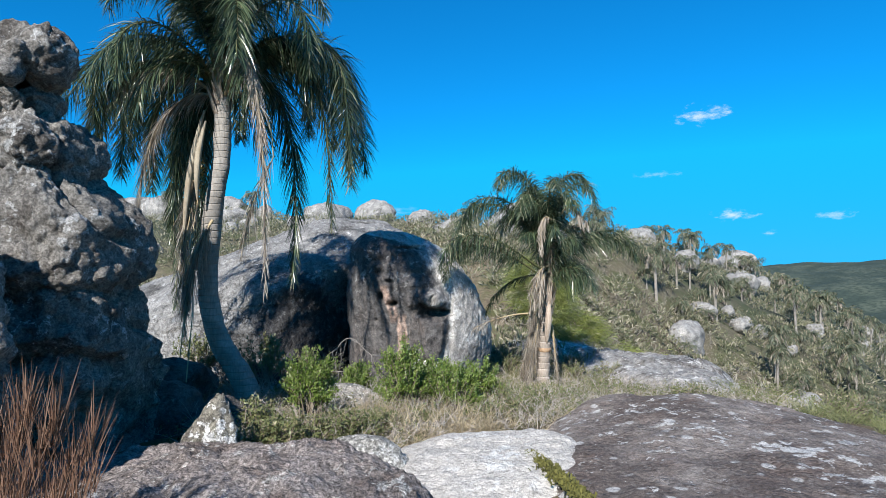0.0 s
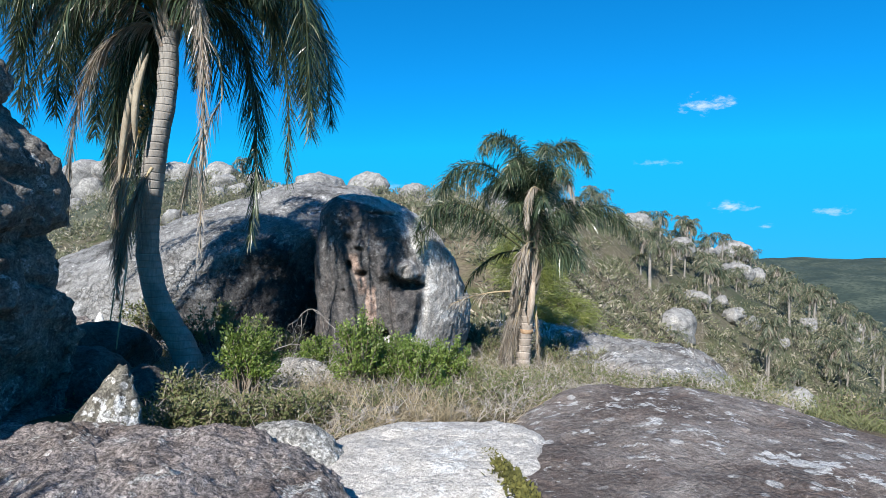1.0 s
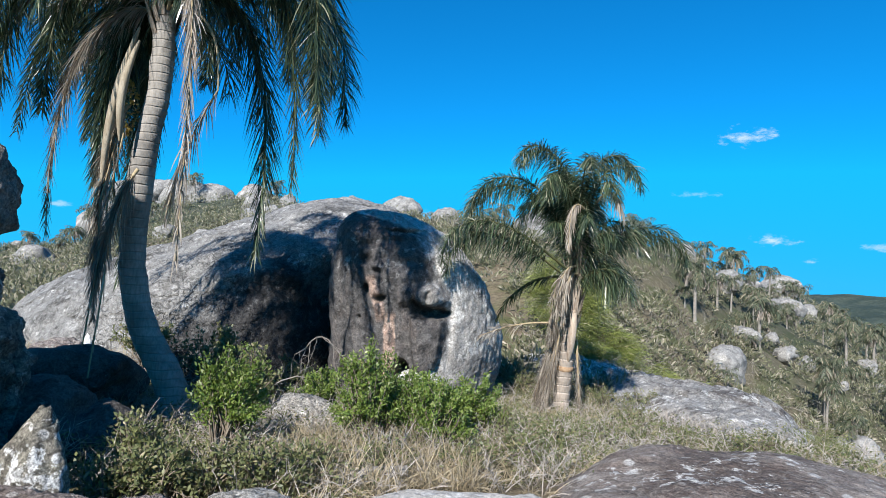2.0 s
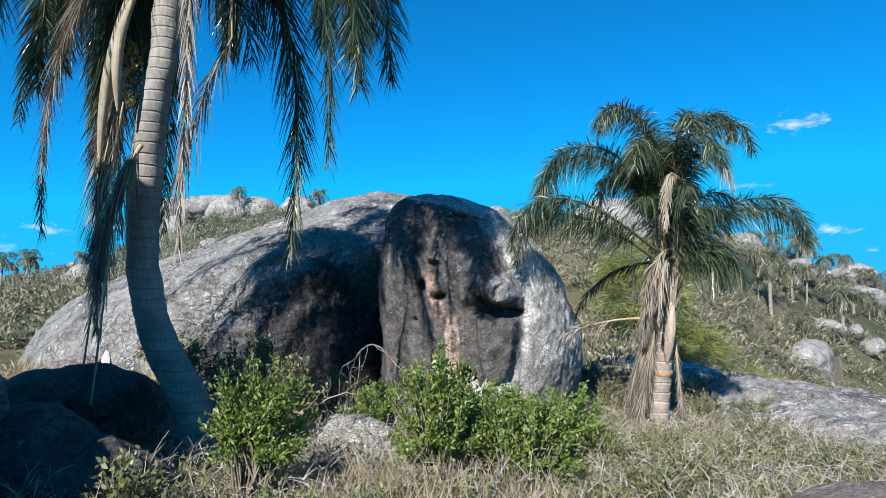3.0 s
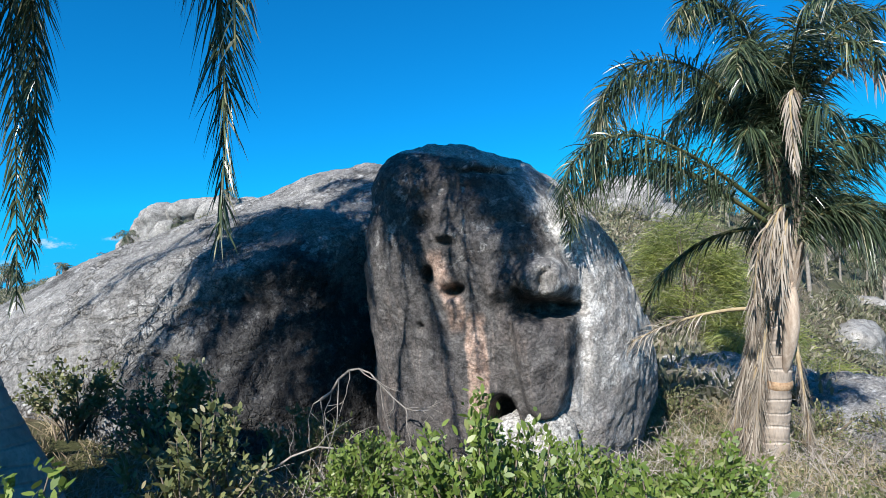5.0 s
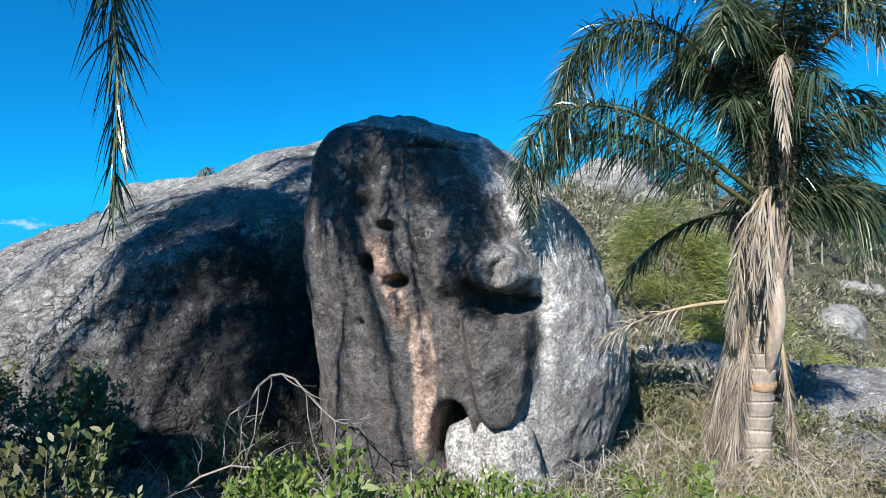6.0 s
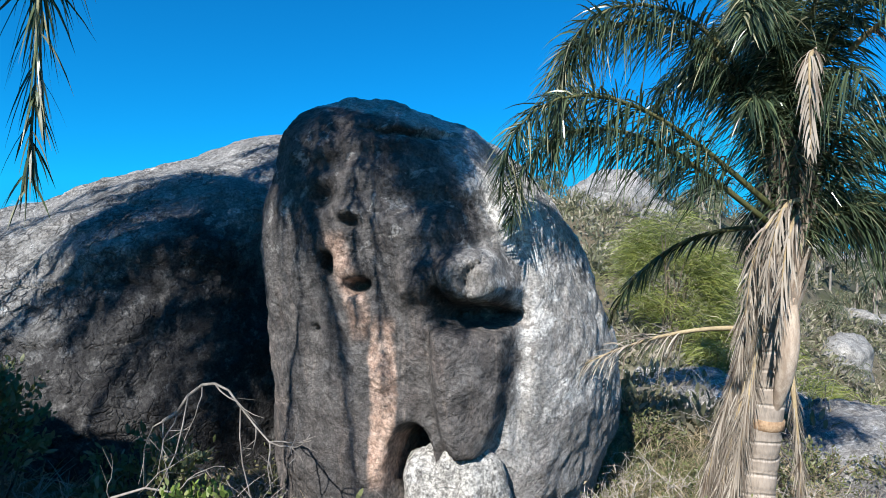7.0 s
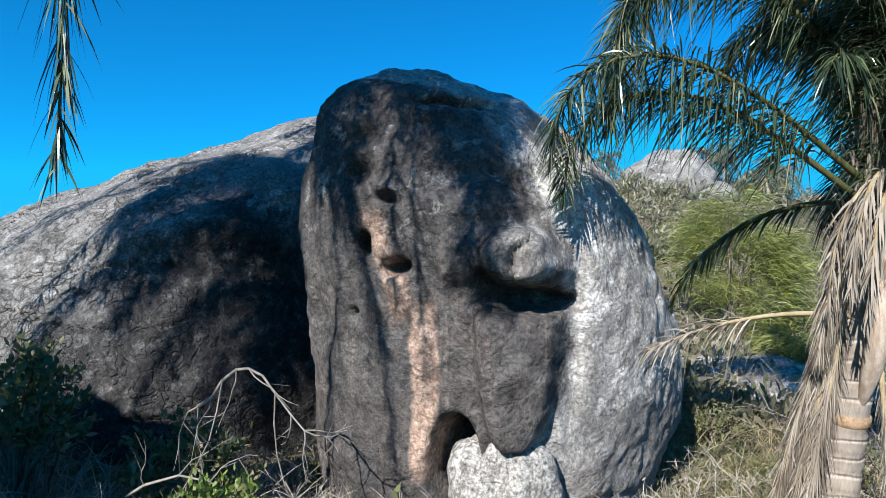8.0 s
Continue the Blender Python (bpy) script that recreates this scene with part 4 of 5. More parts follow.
# the tall palm
rng = np.random.default_rng(21)
P1 = np.array([-2.30, 6.80, 0.0])
palm = thing("palm_tree", "tall queen palm with grey ringed trunk and drooping fronds", "palm tree", "large palms", P1)
trunk_path = [(0.05, 0.28, 0.1), (-0.09, 0.28, 0.62), (-0.28, 0.27, 0.95), (-0.43, 0.25, 1.22), (-0.52, 0.20, 1.6), (-0.53, 0.14, 2.0), (-0.44, 0.05, 2.6), (-0.33, -0.04, 3.1), (-0.24, -0.05, 3.6), (-0.22, -0.06, 4.4)]
part("trunk", trunk_mesh(trunk_path, [0.17, 0.155, 0.145, 0.138, 0.132, 0.127, 0.122, 0.116, 0.11, 0.10], 190, 28, 0.003, 12), M_TRUNK_A, palm)
TOP1 = np.array([-0.22, -0.06, 4.45])
part("fibre_collar", joined([boots_mesh(TOP1, rng, 70, 0.10, -0.35, 0.35)]), M_SHEATH, palm, "brown fibrous old leaf bases", True)
GREEN1 = [(100, 55, 3.3, 240, 1.2), (92, 48, 3.1, 222, 1.1), (84, 60, 3.1, 230, 1.2), (-80, 55, 2.9, 225, 1.2), (-96, 50, 2.7, 215, 1.2), (-66, 62, 2.9, 225, 1.3), (-50, 46, 3.2, 190, 1.1),
          (0, 86, 2.8, 200, 2.4), (180, 84, 2.4, 200, 2.4), (150, 66, 2.2, 220, 1.6), (-150, 66, 2.2, 220, 1.6), (60, 84, 2.7, 200, 2.4), (-60, 84, 2.7, 200, 2.4), (130, 82, 2.4, 210, 2.2), (-125, 82, 2.4, 210, 2.2), (40, 58, 2.7, 200, 1.3), (70, 50, 3.0, 200, 1.2), (20, 62, 2.8, 205, 1.4), (-20, 60, 2.8, 205, 1.4), (110, 66, 2.6, 225, 1.5), (-110, 60, 2.5, 220, 1.4),
          (142, 72, 3.2, 128, 1.4), (156, 66, 3.2, 122, 1.4), (168, 72, 3.3, 130, 1.4), (182, 64, 3.2, 120, 1.4), (198, 70, 3.2, 128, 1.4)]
for az, rise, length, sag, late in GREEN1:
    add_frond(palm, rng, TOP1 + np.array([math.sin(radians(az)) * 0.06, math.cos(radians(az)) * 0.06, rng.uniform(-0.15, 0.2)]), az + rng.uniform(-4, 4), rise, length, sag, late=late, pairs=int(105 * length), longest=0.38, width=0.012, hang=0.65, close=0.15, ruffle=0.65)
bezier_frond(palm, rng, TOP1, TOP1 + [0.22, 0.55, 0.75], TOP1 + [0.66, 1.55, 0.55], TOP1 + [0.34, 1.56, -2.45], longest=0.44, close=0.38, pairs=360, width=0.014, ruffle=0.5)
# the dense heart of the crown
for i in range(10):
    az, rise = 360 * i / 5 + rng.uniform(-8, 8), 62 if i < 5 else 30
    add_frond(palm, rng, TOP1 + np.array([math.sin(radians(az)) * 0.08, math.cos(radians(az)) * 0.08, rng.uniform(-0.1, 0.15)]), az, rise + rng.uniform(-8, 8), rng.uniform(1.7, 2.1) if i < 5 else rng.uniform(1.2, 1.5), 150 if i < 5 else 120, longest=0.40, width=0.014)
# dry leaves and far-reaching green ones, in the world: root, two shaping places, tip
LONG1 = [((-2.45, 6.66, 4.35), (-2.10, 6.30, 5.00), (-1.50, 5.68, 4.80), (-1.53, 5.62, 1.87), True),
         ((-2.60, 6.70, 4.35), (-2.95, 6.68, 4.50), (-3.80, 6.74, 4.25), (-3.70, 6.80, 2.10), True),
         ((-2.60, 6.72, 4.35), (-3.20, 6.60, 5.05), (-4.30, 6.55, 4.90), (-4.60, 6.60, 2.80), True),
         ((-2.60, 6.76, 4.50), (-3.30, 6.80, 5.60), (-4.90, 6.90, 5.50), (-5.40, 6.95, 3.30), False),
         ((-2.60, 6.80, 4.50), (-3.20, 7.10, 5.50), (-4.70, 7.60, 5.40), (-5.10, 7.80, 3.40), False),
         ((-2.60, 6.70, 4.45), (-3.10, 6.40, 5.30), (-4.20, 6.20, 5.10), (-4.60, 6.15, 3.30), False),
         ((-2.55, 6.82, 4.45), (-3.00, 7.40, 5.20), (-3.95, 8.55, 4.90), (-4.05, 8.65, 1.95), False),
         ((-2.55, 6.82, 4.45), (-2.90, 7.40, 5.10), (-3.75, 8.40, 4.70), (-3.82, 8.50, 2.20), False),
         ((-2.55, 6.82, 4.40), (-3.00, 7.30, 5.00), (-4.10, 8.60, 4.70), (-4.25, 8.70, 1.55), False),
         ((-2.62, 6.76, 4.40), (-3.00, 6.90, 4.70), (-3.12, 6.95, 4.20), (-3.15, 7.00, 2.50), False),
         ((-2.62, 6.78, 4.40), (-3.05, 6.95, 4.75), (-3.30, 7.00, 4.20), (-3.34, 7.05, 2.40), False),
         ((-2.62, 6.74, 4.40), (-3.00, 6.80, 4.70), (-3.20, 6.85, 4.20), (-3.25, 6.85, 2.65), False),
         ((-2.62, 6.80, 4.35), (-2.95, 7.10, 4.60), (-3.05, 7.25, 4.00), (-3.08, 7.25, 2.30), False),
         ((-2.62, 6.80, 4.35), (-3.10, 7.10, 4.70), (-3.45, 7.20, 4.20), (-3.50, 7.25, 2.60), False),
         ((-2.46, 6.74, 4.50), (-1.90, 6.70, 5.50), (-1.05, 6.75, 5.40), (-1.13, 6.80, 2.55), False),
         ((-2.46, 6.76, 4.50), (-1.80, 6.90, 5.40), (-1.15, 7.00, 5.10), (-1.22, 7.05, 2.85), False),
         ((-2.78, 6.66, 3.40), (-2.95, 6.60, 3.20), (-3.02, 6.60, 2.30), (-2.98, 6.66, 1.30), True),
         ((-2.58, 6.58, 2.75), (-2.66, 6.54, 2.60), (-2.86, 6.54, 2.20), (-2.94, 6.60, 1.60), True)]
for p0, p1, p2, p3, dry in LONG1:
    bezier_frond(palm, rng, np.array(p0) - P1, np.array(p1) - P1, np.array(p2) - P1, np.array(p3) - P1, dry, **(dict(longest=0.25, width=0.0075, close=0.78, ruffle=0.5, pairs=340, first=0.06) if dry else dict(longest=0.34, width=0.0125, pairs=220, close=0.35)))
for top, tip in (((-0.40, -0.20, 4.15), (-0.66, -0.22, 2.55)), ((-0.36, -0.24, 4.0), (-0.44, -0.30, 3.0))):
    part("spathe", spathe_mesh(top, tip, 0.038, rng), M_SPATHE, palm, "pale woody hanging spathe")
a, z = rng.uniform(0, 2 * np.pi, 260), rng.uniform(0, 1, 260)
fruit_at = np.array([-0.62, 0.05, 3.15]) + np.stack([np.cos(a) * 0.09 * np.sin(np.pi * z), np.sin(a) * 0.09 * np.sin(np.pi * z), z * 0.55], -1)
tagged(part("fruit_stalk", blades(fruit_at, rng.normal(0, 1, (260, 3)), 0.03, 0.022, 0.0, 2, [0.7, 1, 0.5]), M_FRUIT, palm, "hanging bunch of small yellow fruit", True), kind="stuff")
stalk = frond_curve(TOP1 + np.array([0.1, -0.05, -0.05]), 110, -10, 1.3, 95)
part("old_stalk", tube(stalk, np.linspace(0.018, 0.007, len(stalk)), 5), M_DEAD_RACHIS, palm, "bare curved dry stalk")
tail = frond_curve(stalk[-1], -100, -62, 1.25, 22)
leaf = part("frond", leaflets(tail, rng, 50, 0.26, 0.014, 0.8, 0.02, 0.4, 0.8), M_DEAD, palm, "dry brown hanging palm frond", True)
part("rachis", tube(tail, 0.007, 5), M_DEAD_RACHIS, leaf)
for x0, top, low in ((-0.66, 3.0, 1.05), (-0.58, 3.1, 0.75)):
    strand = np.array([[x0 + 0.12, -0.22, top], [x0 + 0.02, -0.24, top * 0.7 + low * 0.3], [x0 + 0.06, -0.25, top * 0.4 + low * 0.6], [x0 - 0.04, -0.24, low]])
    s = part("frond", leaflets(np.concatenate([np.linspace(a, b, 5)[:-1] for a, b in zip(strand[:-1], strand[1:])]), rng, 26, 0.22, 0.012, 0.7, 0.02, 0.3, 0.9), M_DEAD, palm, "dry brown hanging palm frond", True)
    part("rachis", tube(strand, 0.008, 5), M_DEAD_RACHIS, s)

# the short palm
rng = np.random.default_rng(33)
P2 = np.array([1.69, 10.50, -0.17])
HOME2 = np.array([1.60, 10.25, -0.10])
palm = thing("palm_tree", "short queen palm with skirt of dry fronds and ringed brown trunk", "palm tree", "large palms", P2)
trunk_path = [(0.0, 0.1, -0.1), (0.0, 0.05, 0.3), (0.03, -0.03, 0.8), (0.07, -0.14, 1.4), (0.11, -0.27, 2.0), (0.14, -0.36, 2.45)]
part("trunk", trunk_mesh(trunk_path, [0.14, 0.13, 0.12, 0.10, 0.095, 0.085], 110, 24, 0.008, 8), M_TRUNK_B, palm)


def axis2(z):
    """A place on the short palm's leaning axis."""
    rows = np.array(trunk_path)
    return np.array([np.interp(z, rows[:, 2], rows[:, 0]), np.interp(z, rows[:, 2], rows[:, 1]), z])


part("sheath", spathe_mesh((0.13, -0.28, 1.75), (0.07, -0.14, 0.90), 0.06, rng), M_SHEATH, palm, "split pinkish-brown fibrous leaf sheath")
scar_at = np.array([axis2(z) for z in (0.79, 0.805, 0.85, 0.865)])
part("leaf_scar", tube(scar_at, [0.118, 0.128, 0.128, 0.116], 24), M_SCAR, palm, "fresh orange-brown leaf scar ring")
part("fibre_collar", joined([*[boots_mesh(axis2(z), rng, 26, 0.10, -0.1, 0.1, 0.34) for z in np.arange(1.5, 2.3, 0.2)]]), M_SHEATH, palm, "brown fibrous old leaf bases", True)
# leaves of the short palm: azimuth, rise, length, how far and how late they bow, height of the root, how many alike
LEAVES2 = [(-112, 74, 3.0, 222, 1.8, 2.25, 2), (-119, 33, 2.5, 150, 3.0, 2.14, 2), (-125, 88, 2.5, 200, 3.0, 2.30, 2), (88, 89, 2.35, 280, 4.6, 2.30, 2), (130, 88, 2.2, 230, 3.2, 2.30, 1),
           (84, 56, 2.05, 150, 1.9, 2.10, 2), (112, 34, 1.0, 130, 1.3, 2.10, 1), (178, 87, 2.1, 170, 2.8, 2.30, 1), (-20, 87, 2.3, 180, 2.6, 2.30, 2),
           (-60, 86, 1.8, 215, 2.4, 2.25, 1), (-142, 88, 2.0, 200, 2.8, 2.25, 2), (145, 88, 1.9, 200, 2.8, 2.25, 1)]
for az, rise, length, bow, late, z, count in LEAVES2:
    for _ in range(count):
        swing = az + rng.uniform(-6, 6)
        root = axis2(z + rng.uniform(-0.06, 0.06)) + np.array([math.sin(radians(swing)) * 0.05, math.cos(radians(swing)) * 0.05, 0])
        add_frond(palm, rng, root, swing, rise + rng.uniform(-3, 3), length * rng.uniform(0.95, 1.03), bow + rng.uniform(-6, 6), late=late, sweep=rng.uniform(-5, 5), pairs=int(105 * length), longest=0.33, width=0.0105, hang=0.6, close=0.12, ruffle=0.7, first=0.22)
# the dense dark heart: close upright leaves and their bases
for i in range(12):
    az = 360 * i / 8 + rng.uniform(-14, 14)
    root = axis2(rng.uniform(2.0, 2.35)) + np.array([math.sin(radians(az)) * 0.07, math.cos(radians(az)) * 0.07, 0])
    add_frond(palm, rng, root, az, rng.uniform(76, 88) if i < 8 else rng.uniform(45, 65), rng.uniform(1.1, 1.5) if i < 8 else rng.uniform(0.7, 0.95), 150, late=2.6 if i < 8 else 1.4, pairs=130, longest=0.34, width=0.012, hang=0.85, close=0.3, ruffle=0.7, first=0.02)
part("leaf_base", joined([boots_mesh(axis2(z), rng, 40, 0.085, -0.08, 0.12, 0.36) for z in np.arange(2.05, 2.5, 0.1)]), M_BRANCH, palm, "dark fibrous leaf bases in the crown", True)
for p0, p1, p2, p3 in (((1.78, 9.62, 3.0), (1.62, 9.35, 3.10), (1.56, 9.18, 2.95), (1.56, 9.16, 2.40)), ((1.96, 9.66, 3.10), (2.10, 9.40, 3.3), (2.20, 9.24, 3.2), (2.26, 9.20, 2.80)),
                       ((1.70, 9.75, 2.2), (1.55, 9.6, 2.2), (1.48, 9.6, 2.0), (1.46, 9.6, 1.5)), ((1.68, 9.8, 2.15), (1.52, 9.7, 2.12), (1.40, 9.7, 1.95), (1.38, 9.72, 1.42)), ((1.72, 9.75, 2.1), (1.60, 9.6, 2.1), (1.55, 9.58, 1.9), (1.54, 9.58, 1.38))):
    bezier_frond(palm, rng, np.array(p0) - HOME2, np.array(p1) - HOME2, np.array(p2) - HOME2, np.array(p3) - HOME2, True, first=0.1, pairs=44, longest=0.17)
SKIRT2 = [(-92, -72, 1.50, 8, 1.45), (-102, -75, 1.55, 6, 1.50), (-80, -74, 1.45, 8, 1.40), (-112, -78, 1.50, 4, 1.5), (-66, -77, 1.40, 6, 1.4), (-95, -68, 1.3, 12, 1.55), (84, -85, 1.15, 2, 1.25), (-105, -70, 0.9, 12, 2.1)]
for az, rise, length, sag, z in SKIRT2:
    start = axis2(z) + np.array([math.sin(radians(az)) * 0.12, math.cos(radians(az)) * 0.12, 0])
    add_frond(palm, rng, start, az, rise, length, sag, True, longest=0.19 if az < 0 else 0.11, width=0.0075, pairs=280, first=0.02, close=0.92)
# one long bleached leaf reaching out level, one dark leaf bowed behind
add_frond(palm, rng, np.array([0.02, -0.18, 1.46]), -118, 6, 1.45, 34, True, longest=0.27, width=0.009, first=0.45, pairs=46, close=0.45, hang=0.5)
add_frond(palm, rng, np.array([0.06, -0.20, 2.15]), -72, 4, 1.6, 92, longest=0.16, width=0.02, pairs=80, close=0.8)


# ---- shrubs ----
def twig_paths(rng, count, spread, height, centre=(0, 0), bow=0.25, steps=6, low=0.35):
    """Stems fanning out of one root to a rounded crown."""
    paths = []
    for _ in range(count):
        a, r, h = rng.uniform(0, 2 * np.pi), np.sqrt(rng.uniform(0, 1)), rng.uniform(low, 1)
        end = np.array([math.cos(a) * r * spread[0] * (1.15 - 0.45 * h), math.sin(a) * r * spread[1] * (1.15 - 0.45 * h), height * h * (1 - 0.18 * r)])
        start = np.array([rng.normal(0, 0.06), rng.normal(0, 0.06), 0.0])
        s = np.linspace(0, 1, steps)[:, None]
        mid = start + (end - start) * s + np.array([0, 0, bow * height]) * (s * (1 - s)) + rng.normal(0, 0.015, (steps, 3)) * s
        paths.append(mid)
    return paths


def shrub(at, spread, height, stems, leaves, size, mat, label, seed, low=0.4, from_=0.45, wide=0.42):
    rng = np.random.default_rng(seed)
    ob = thing("shrub", label, "shrub", "shrubs", at)
    if mat is M_SHRUB:
        size, leaves = size * 0.74, int(leaves * 1.7)
    paths = twig_paths(rng, stems, spread, height, low=low)
    part("branchwork", joined([tube(p, np.linspace(0.010, 0.0025, len(p)), 4) for p in paths]), M_BRANCH, ob)
    k = rng.integers(0, len(paths), leaves)
    s = from_ + (1 - from_) * np.sqrt(rng.uniform(0, 1, leaves))
    pts = np.array(paths)
    i = np.minimum((s * (pts.shape[1] - 1)).astype(int), pts.shape[1] - 2)
    f = (s * (pts.shape[1] - 1) - i)[:, None]
    base = pts[k, i] * (1 - f) + pts[k, i + 1] * f + rng.normal(0, 0.022, (leaves, 3))
    along = unit(pts[k, i + 1] - pts[k, i])
    way = along * 0.5 + rng.normal(0, 0.6, (leaves, 3)) + np.array([0, 0, 0.35])
    length = size * rng.uniform(0.6, 1.25, leaves)
    part("foliage", blades(base, way, length, length * wide, 0.12, 3, [0.25, 1.0, 0.85, 0.1], flat=rng.normal(0, 0.7, (leaves, 3)) + np.array([0, -0.3, 0.8])), mat, ob)
    return ob


shrub((-1.10, 5.80, 0.36), (0.34, 0.30), 0.92, 70, 3600, 0.046, M_SHRUB, "round evergreen shrub with glossy bright green leaves", 41, 0.45)
shrub((-0.20, 6.62, 0.26), (0.42, 0.38), 1.02, 80, 4200, 0.046, M_SHRUB, "dense evergreen shrub with glossy bright green leaves", 42)
shrub((0.34, 6.72, 0.22), (0.44, 0.36), 0.86, 80, 3800, 0.046, M_SHRUB, "dense evergreen shrub with glossy bright green leaves", 43)
shrub((0.05, 7.25, 0.18), (0.55, 0.34), 0.80, 70, 3200, 0.046, M_SHRUB, "spreading evergreen shrub behind taller ones", 44)
shrub((0.62, 7.70, 0.12), (0.42, 0.36), 0.82, 70, 3400, 0.046, M_SHRUB, "spreading evergreen shrub in full sun", 57)
shrub((-0.05, 7.75, 0.12), (0.45, 0.3), 0.75, 60, 2600, 0.046, M_SHRUB, "spreading evergreen shrub behind taller ones", 58)
shrub((-1.72, 7.35, 0.22), (0.42, 0.4), 0.95, 46, 1800, 0.05, M_SHRUB_DULL, "dark shaded shrub beside the palm trunk", 45)
shrub((-2.75, 8.6, 0.25), (0.55, 0.4), 0.95, 46, 1700, 0.055, M_SHRUB_DULL, "dull green shrub at the boulder's foot", 46)
shrub((-1.15, 7.98, 0.12), (0.40, 0.3), 0.76, 50, 2200, 0.05, M_SHRUB, "small bright green shrub below the dead branch", 47)
shrub((-1.05, 4.85, 0.36), (0.36, 0.26), 0.42, 50, 1500, 0.036, M_SHRUB_DULL, "low straggly shrub with dull leaves", 48, 0.3)
shrub((-0.55, 5.15, 0.36), (0.42, 0.26), 0.40, 50, 1500, 0.036, M_SHRUB_DULL, "low straggly shrub with dull leaves", 49, 0.3)
shrub((-1.45, 5.2, 0.38), (0.3, 0.25), 0.5, 40, 1100, 0.036, M_SHRUB_DULL, "low straggly shrub with dull leaves", 50, 0.3)
shrub((3.3, 7.45, 0.25), (0.36, 0.25), 0.36, 40, 1000, 0.03, M_SHRUB_DULL, "small shrub growing between rock slabs", 51, 0.3)
shrub((2.75, 7.9, 0.15), (0.4, 0.3), 0.38, 40, 1000, 0.03, M_SHRUB_DULL, "small shrub growing between rock slabs", 52, 0.3)
shrub((4.15, 7.6, 0.10), (0.3, 0.25), 0.34, 36, 800, 0.03, M_SHRUB_DULL, "small shrub growing between rock slabs", 53, 0.3)
shrub((-1.9, 8.9, 0.05), (0.5, 0.35), 0.75, 40, 1500, 0.05, M_SHRUB_DULL, "dark shrub in the boulders' cleft", 54)
shrub((-3.9, 8.9, 0.5), (0.6, 0.4), 0.7, 40, 1500, 0.05, M_SHRUB_DULL, "dull green shrub at the boulder's foot", 55)
shrub((-0.45, 8.30, 0.05), (0.4, 0.3), 0.66, 44, 1600, 0.045, M_SHRUB_DULL, "low shrub before the cave", 56, 0.3)

for i, (x, y, w, hgt) in enumerate(((-1.3, 4.75, 0.34, 0.40), (-0.85, 5.05, 0.36, 0.50), (-0.3, 5.45, 0.34, 0.36), (0.15, 5.75, 0.36, 0.34), (0.75, 6.0, 0.32, 0.32), (1.2, 6.5, 0.4, 0.34), (1.5, 7.2, 0.45, 0.36), (1.0, 7.6, 0.45, 0.40), (2.0, 7.9, 0.45, 0.36), (2.4, 8.7, 0.5, 0.36), (1.5, 8.6, 0.45, 0.34), (0.9, 8.9, 0.35, 0.3), (2.6, 9.9, 0.5, 0.42), (3.0, 11.3, 0.5, 0.5), (2.4, 11.6, 0.5, 0.45), (1.1, 11.9, 0.5, 0.45), (5.4, 7.9, 0.5, 0.5), (6.2, 9.0, 0.6, 0.6), (6.9, 7.6, 0.6, 0.5), (6.8, 10.6, 0.6, 0.7))):
    z = float(land(np.array([x]), np.array([y]))[0])
    shrub((x, y, z - 0.02), (w, w * 0.8), hgt, 44, 1000, 0.034, M_SHRUB_DULL, "low straggly shrub with dull olive leaves", 200 + i, 0.3, 0.3)


# ---- dead wood ----
def dead_branch(main, radius, shoots, rng, label, at=(0, 0, 0)):
    ob = thing("dead_branch", label, "branch", "dead branches", at)
    main = np.asarray(main, float)
    part("limb", tube(main, np.linspace(radius, radius * 0.35, len(main)), 6), M_DRYWOOD, ob)
    for k, way, length in shoots:
        p = [main[k]]
        d = unit(np.asarray(way, float))
        for _ in range(6):
            d = unit(d + rng.normal(0, 0.22, 3))
            p.append(p[-1] + d * length / 6)
        p = np.array(p)
        pieces = [tube(p, np.linspace(radius * 0.5, radius * 0.15, 7), 4)]
        for j in (2, 4):
            e = p[j] + np.cumsum(unit(d + rng.normal(0, 0.6, 3)) * np.ones((4, 1)) * length * 0.12, 0)
            pieces.append(tube(np.r_[p[j : j + 1], e], np.linspace(radius * 0.28, radius * 0.1, 5), 4))
        part("shoot", joined(pieces), M_DRYWOOD, ob)
    return ob


rng = np.random.default_rng(61)
BOW = [(-1.68, 8.7, 0.85), (-1.60, 8.7, 0.90), (-1.54, 8.7, 0.99), (-1.46, 8.7, 1.05), (-1.39, 8.7, 1.06), (-1.31, 8.7, 1.03), (-1.24, 8.7, 0.95), (-1.14, 8.68, 0.86), (-1.05, 8.65, 0.80), (-0.98, 8.63, 0.79)]
dead_branch(BOW, 0.0105, [(1, (0.1, 0, -1), 0.3), (3, (0.1, -0.1, -1), 0.32), (4, (0.9, -0.1, -0.6), 0.34), (6, (0.05, 0, -1), 0.85), (7, (0.2, 0, -1), 0.2), (8, (1, 0, 0.15), 0.22), (9, (1, 0, 0.2), 0.18), (9, (0.9, 0, -0.1), 0.16), (8, (0.2, 0, -1), 0.24), (0, (0.4, -0.1, -0.8), 0.35), (0, (-0.7, -0.1, -0.6), 0.35), (2, (0.05, -0.05, -1), 0.9)], rng, "bleached dead branch bowed over the scrub")
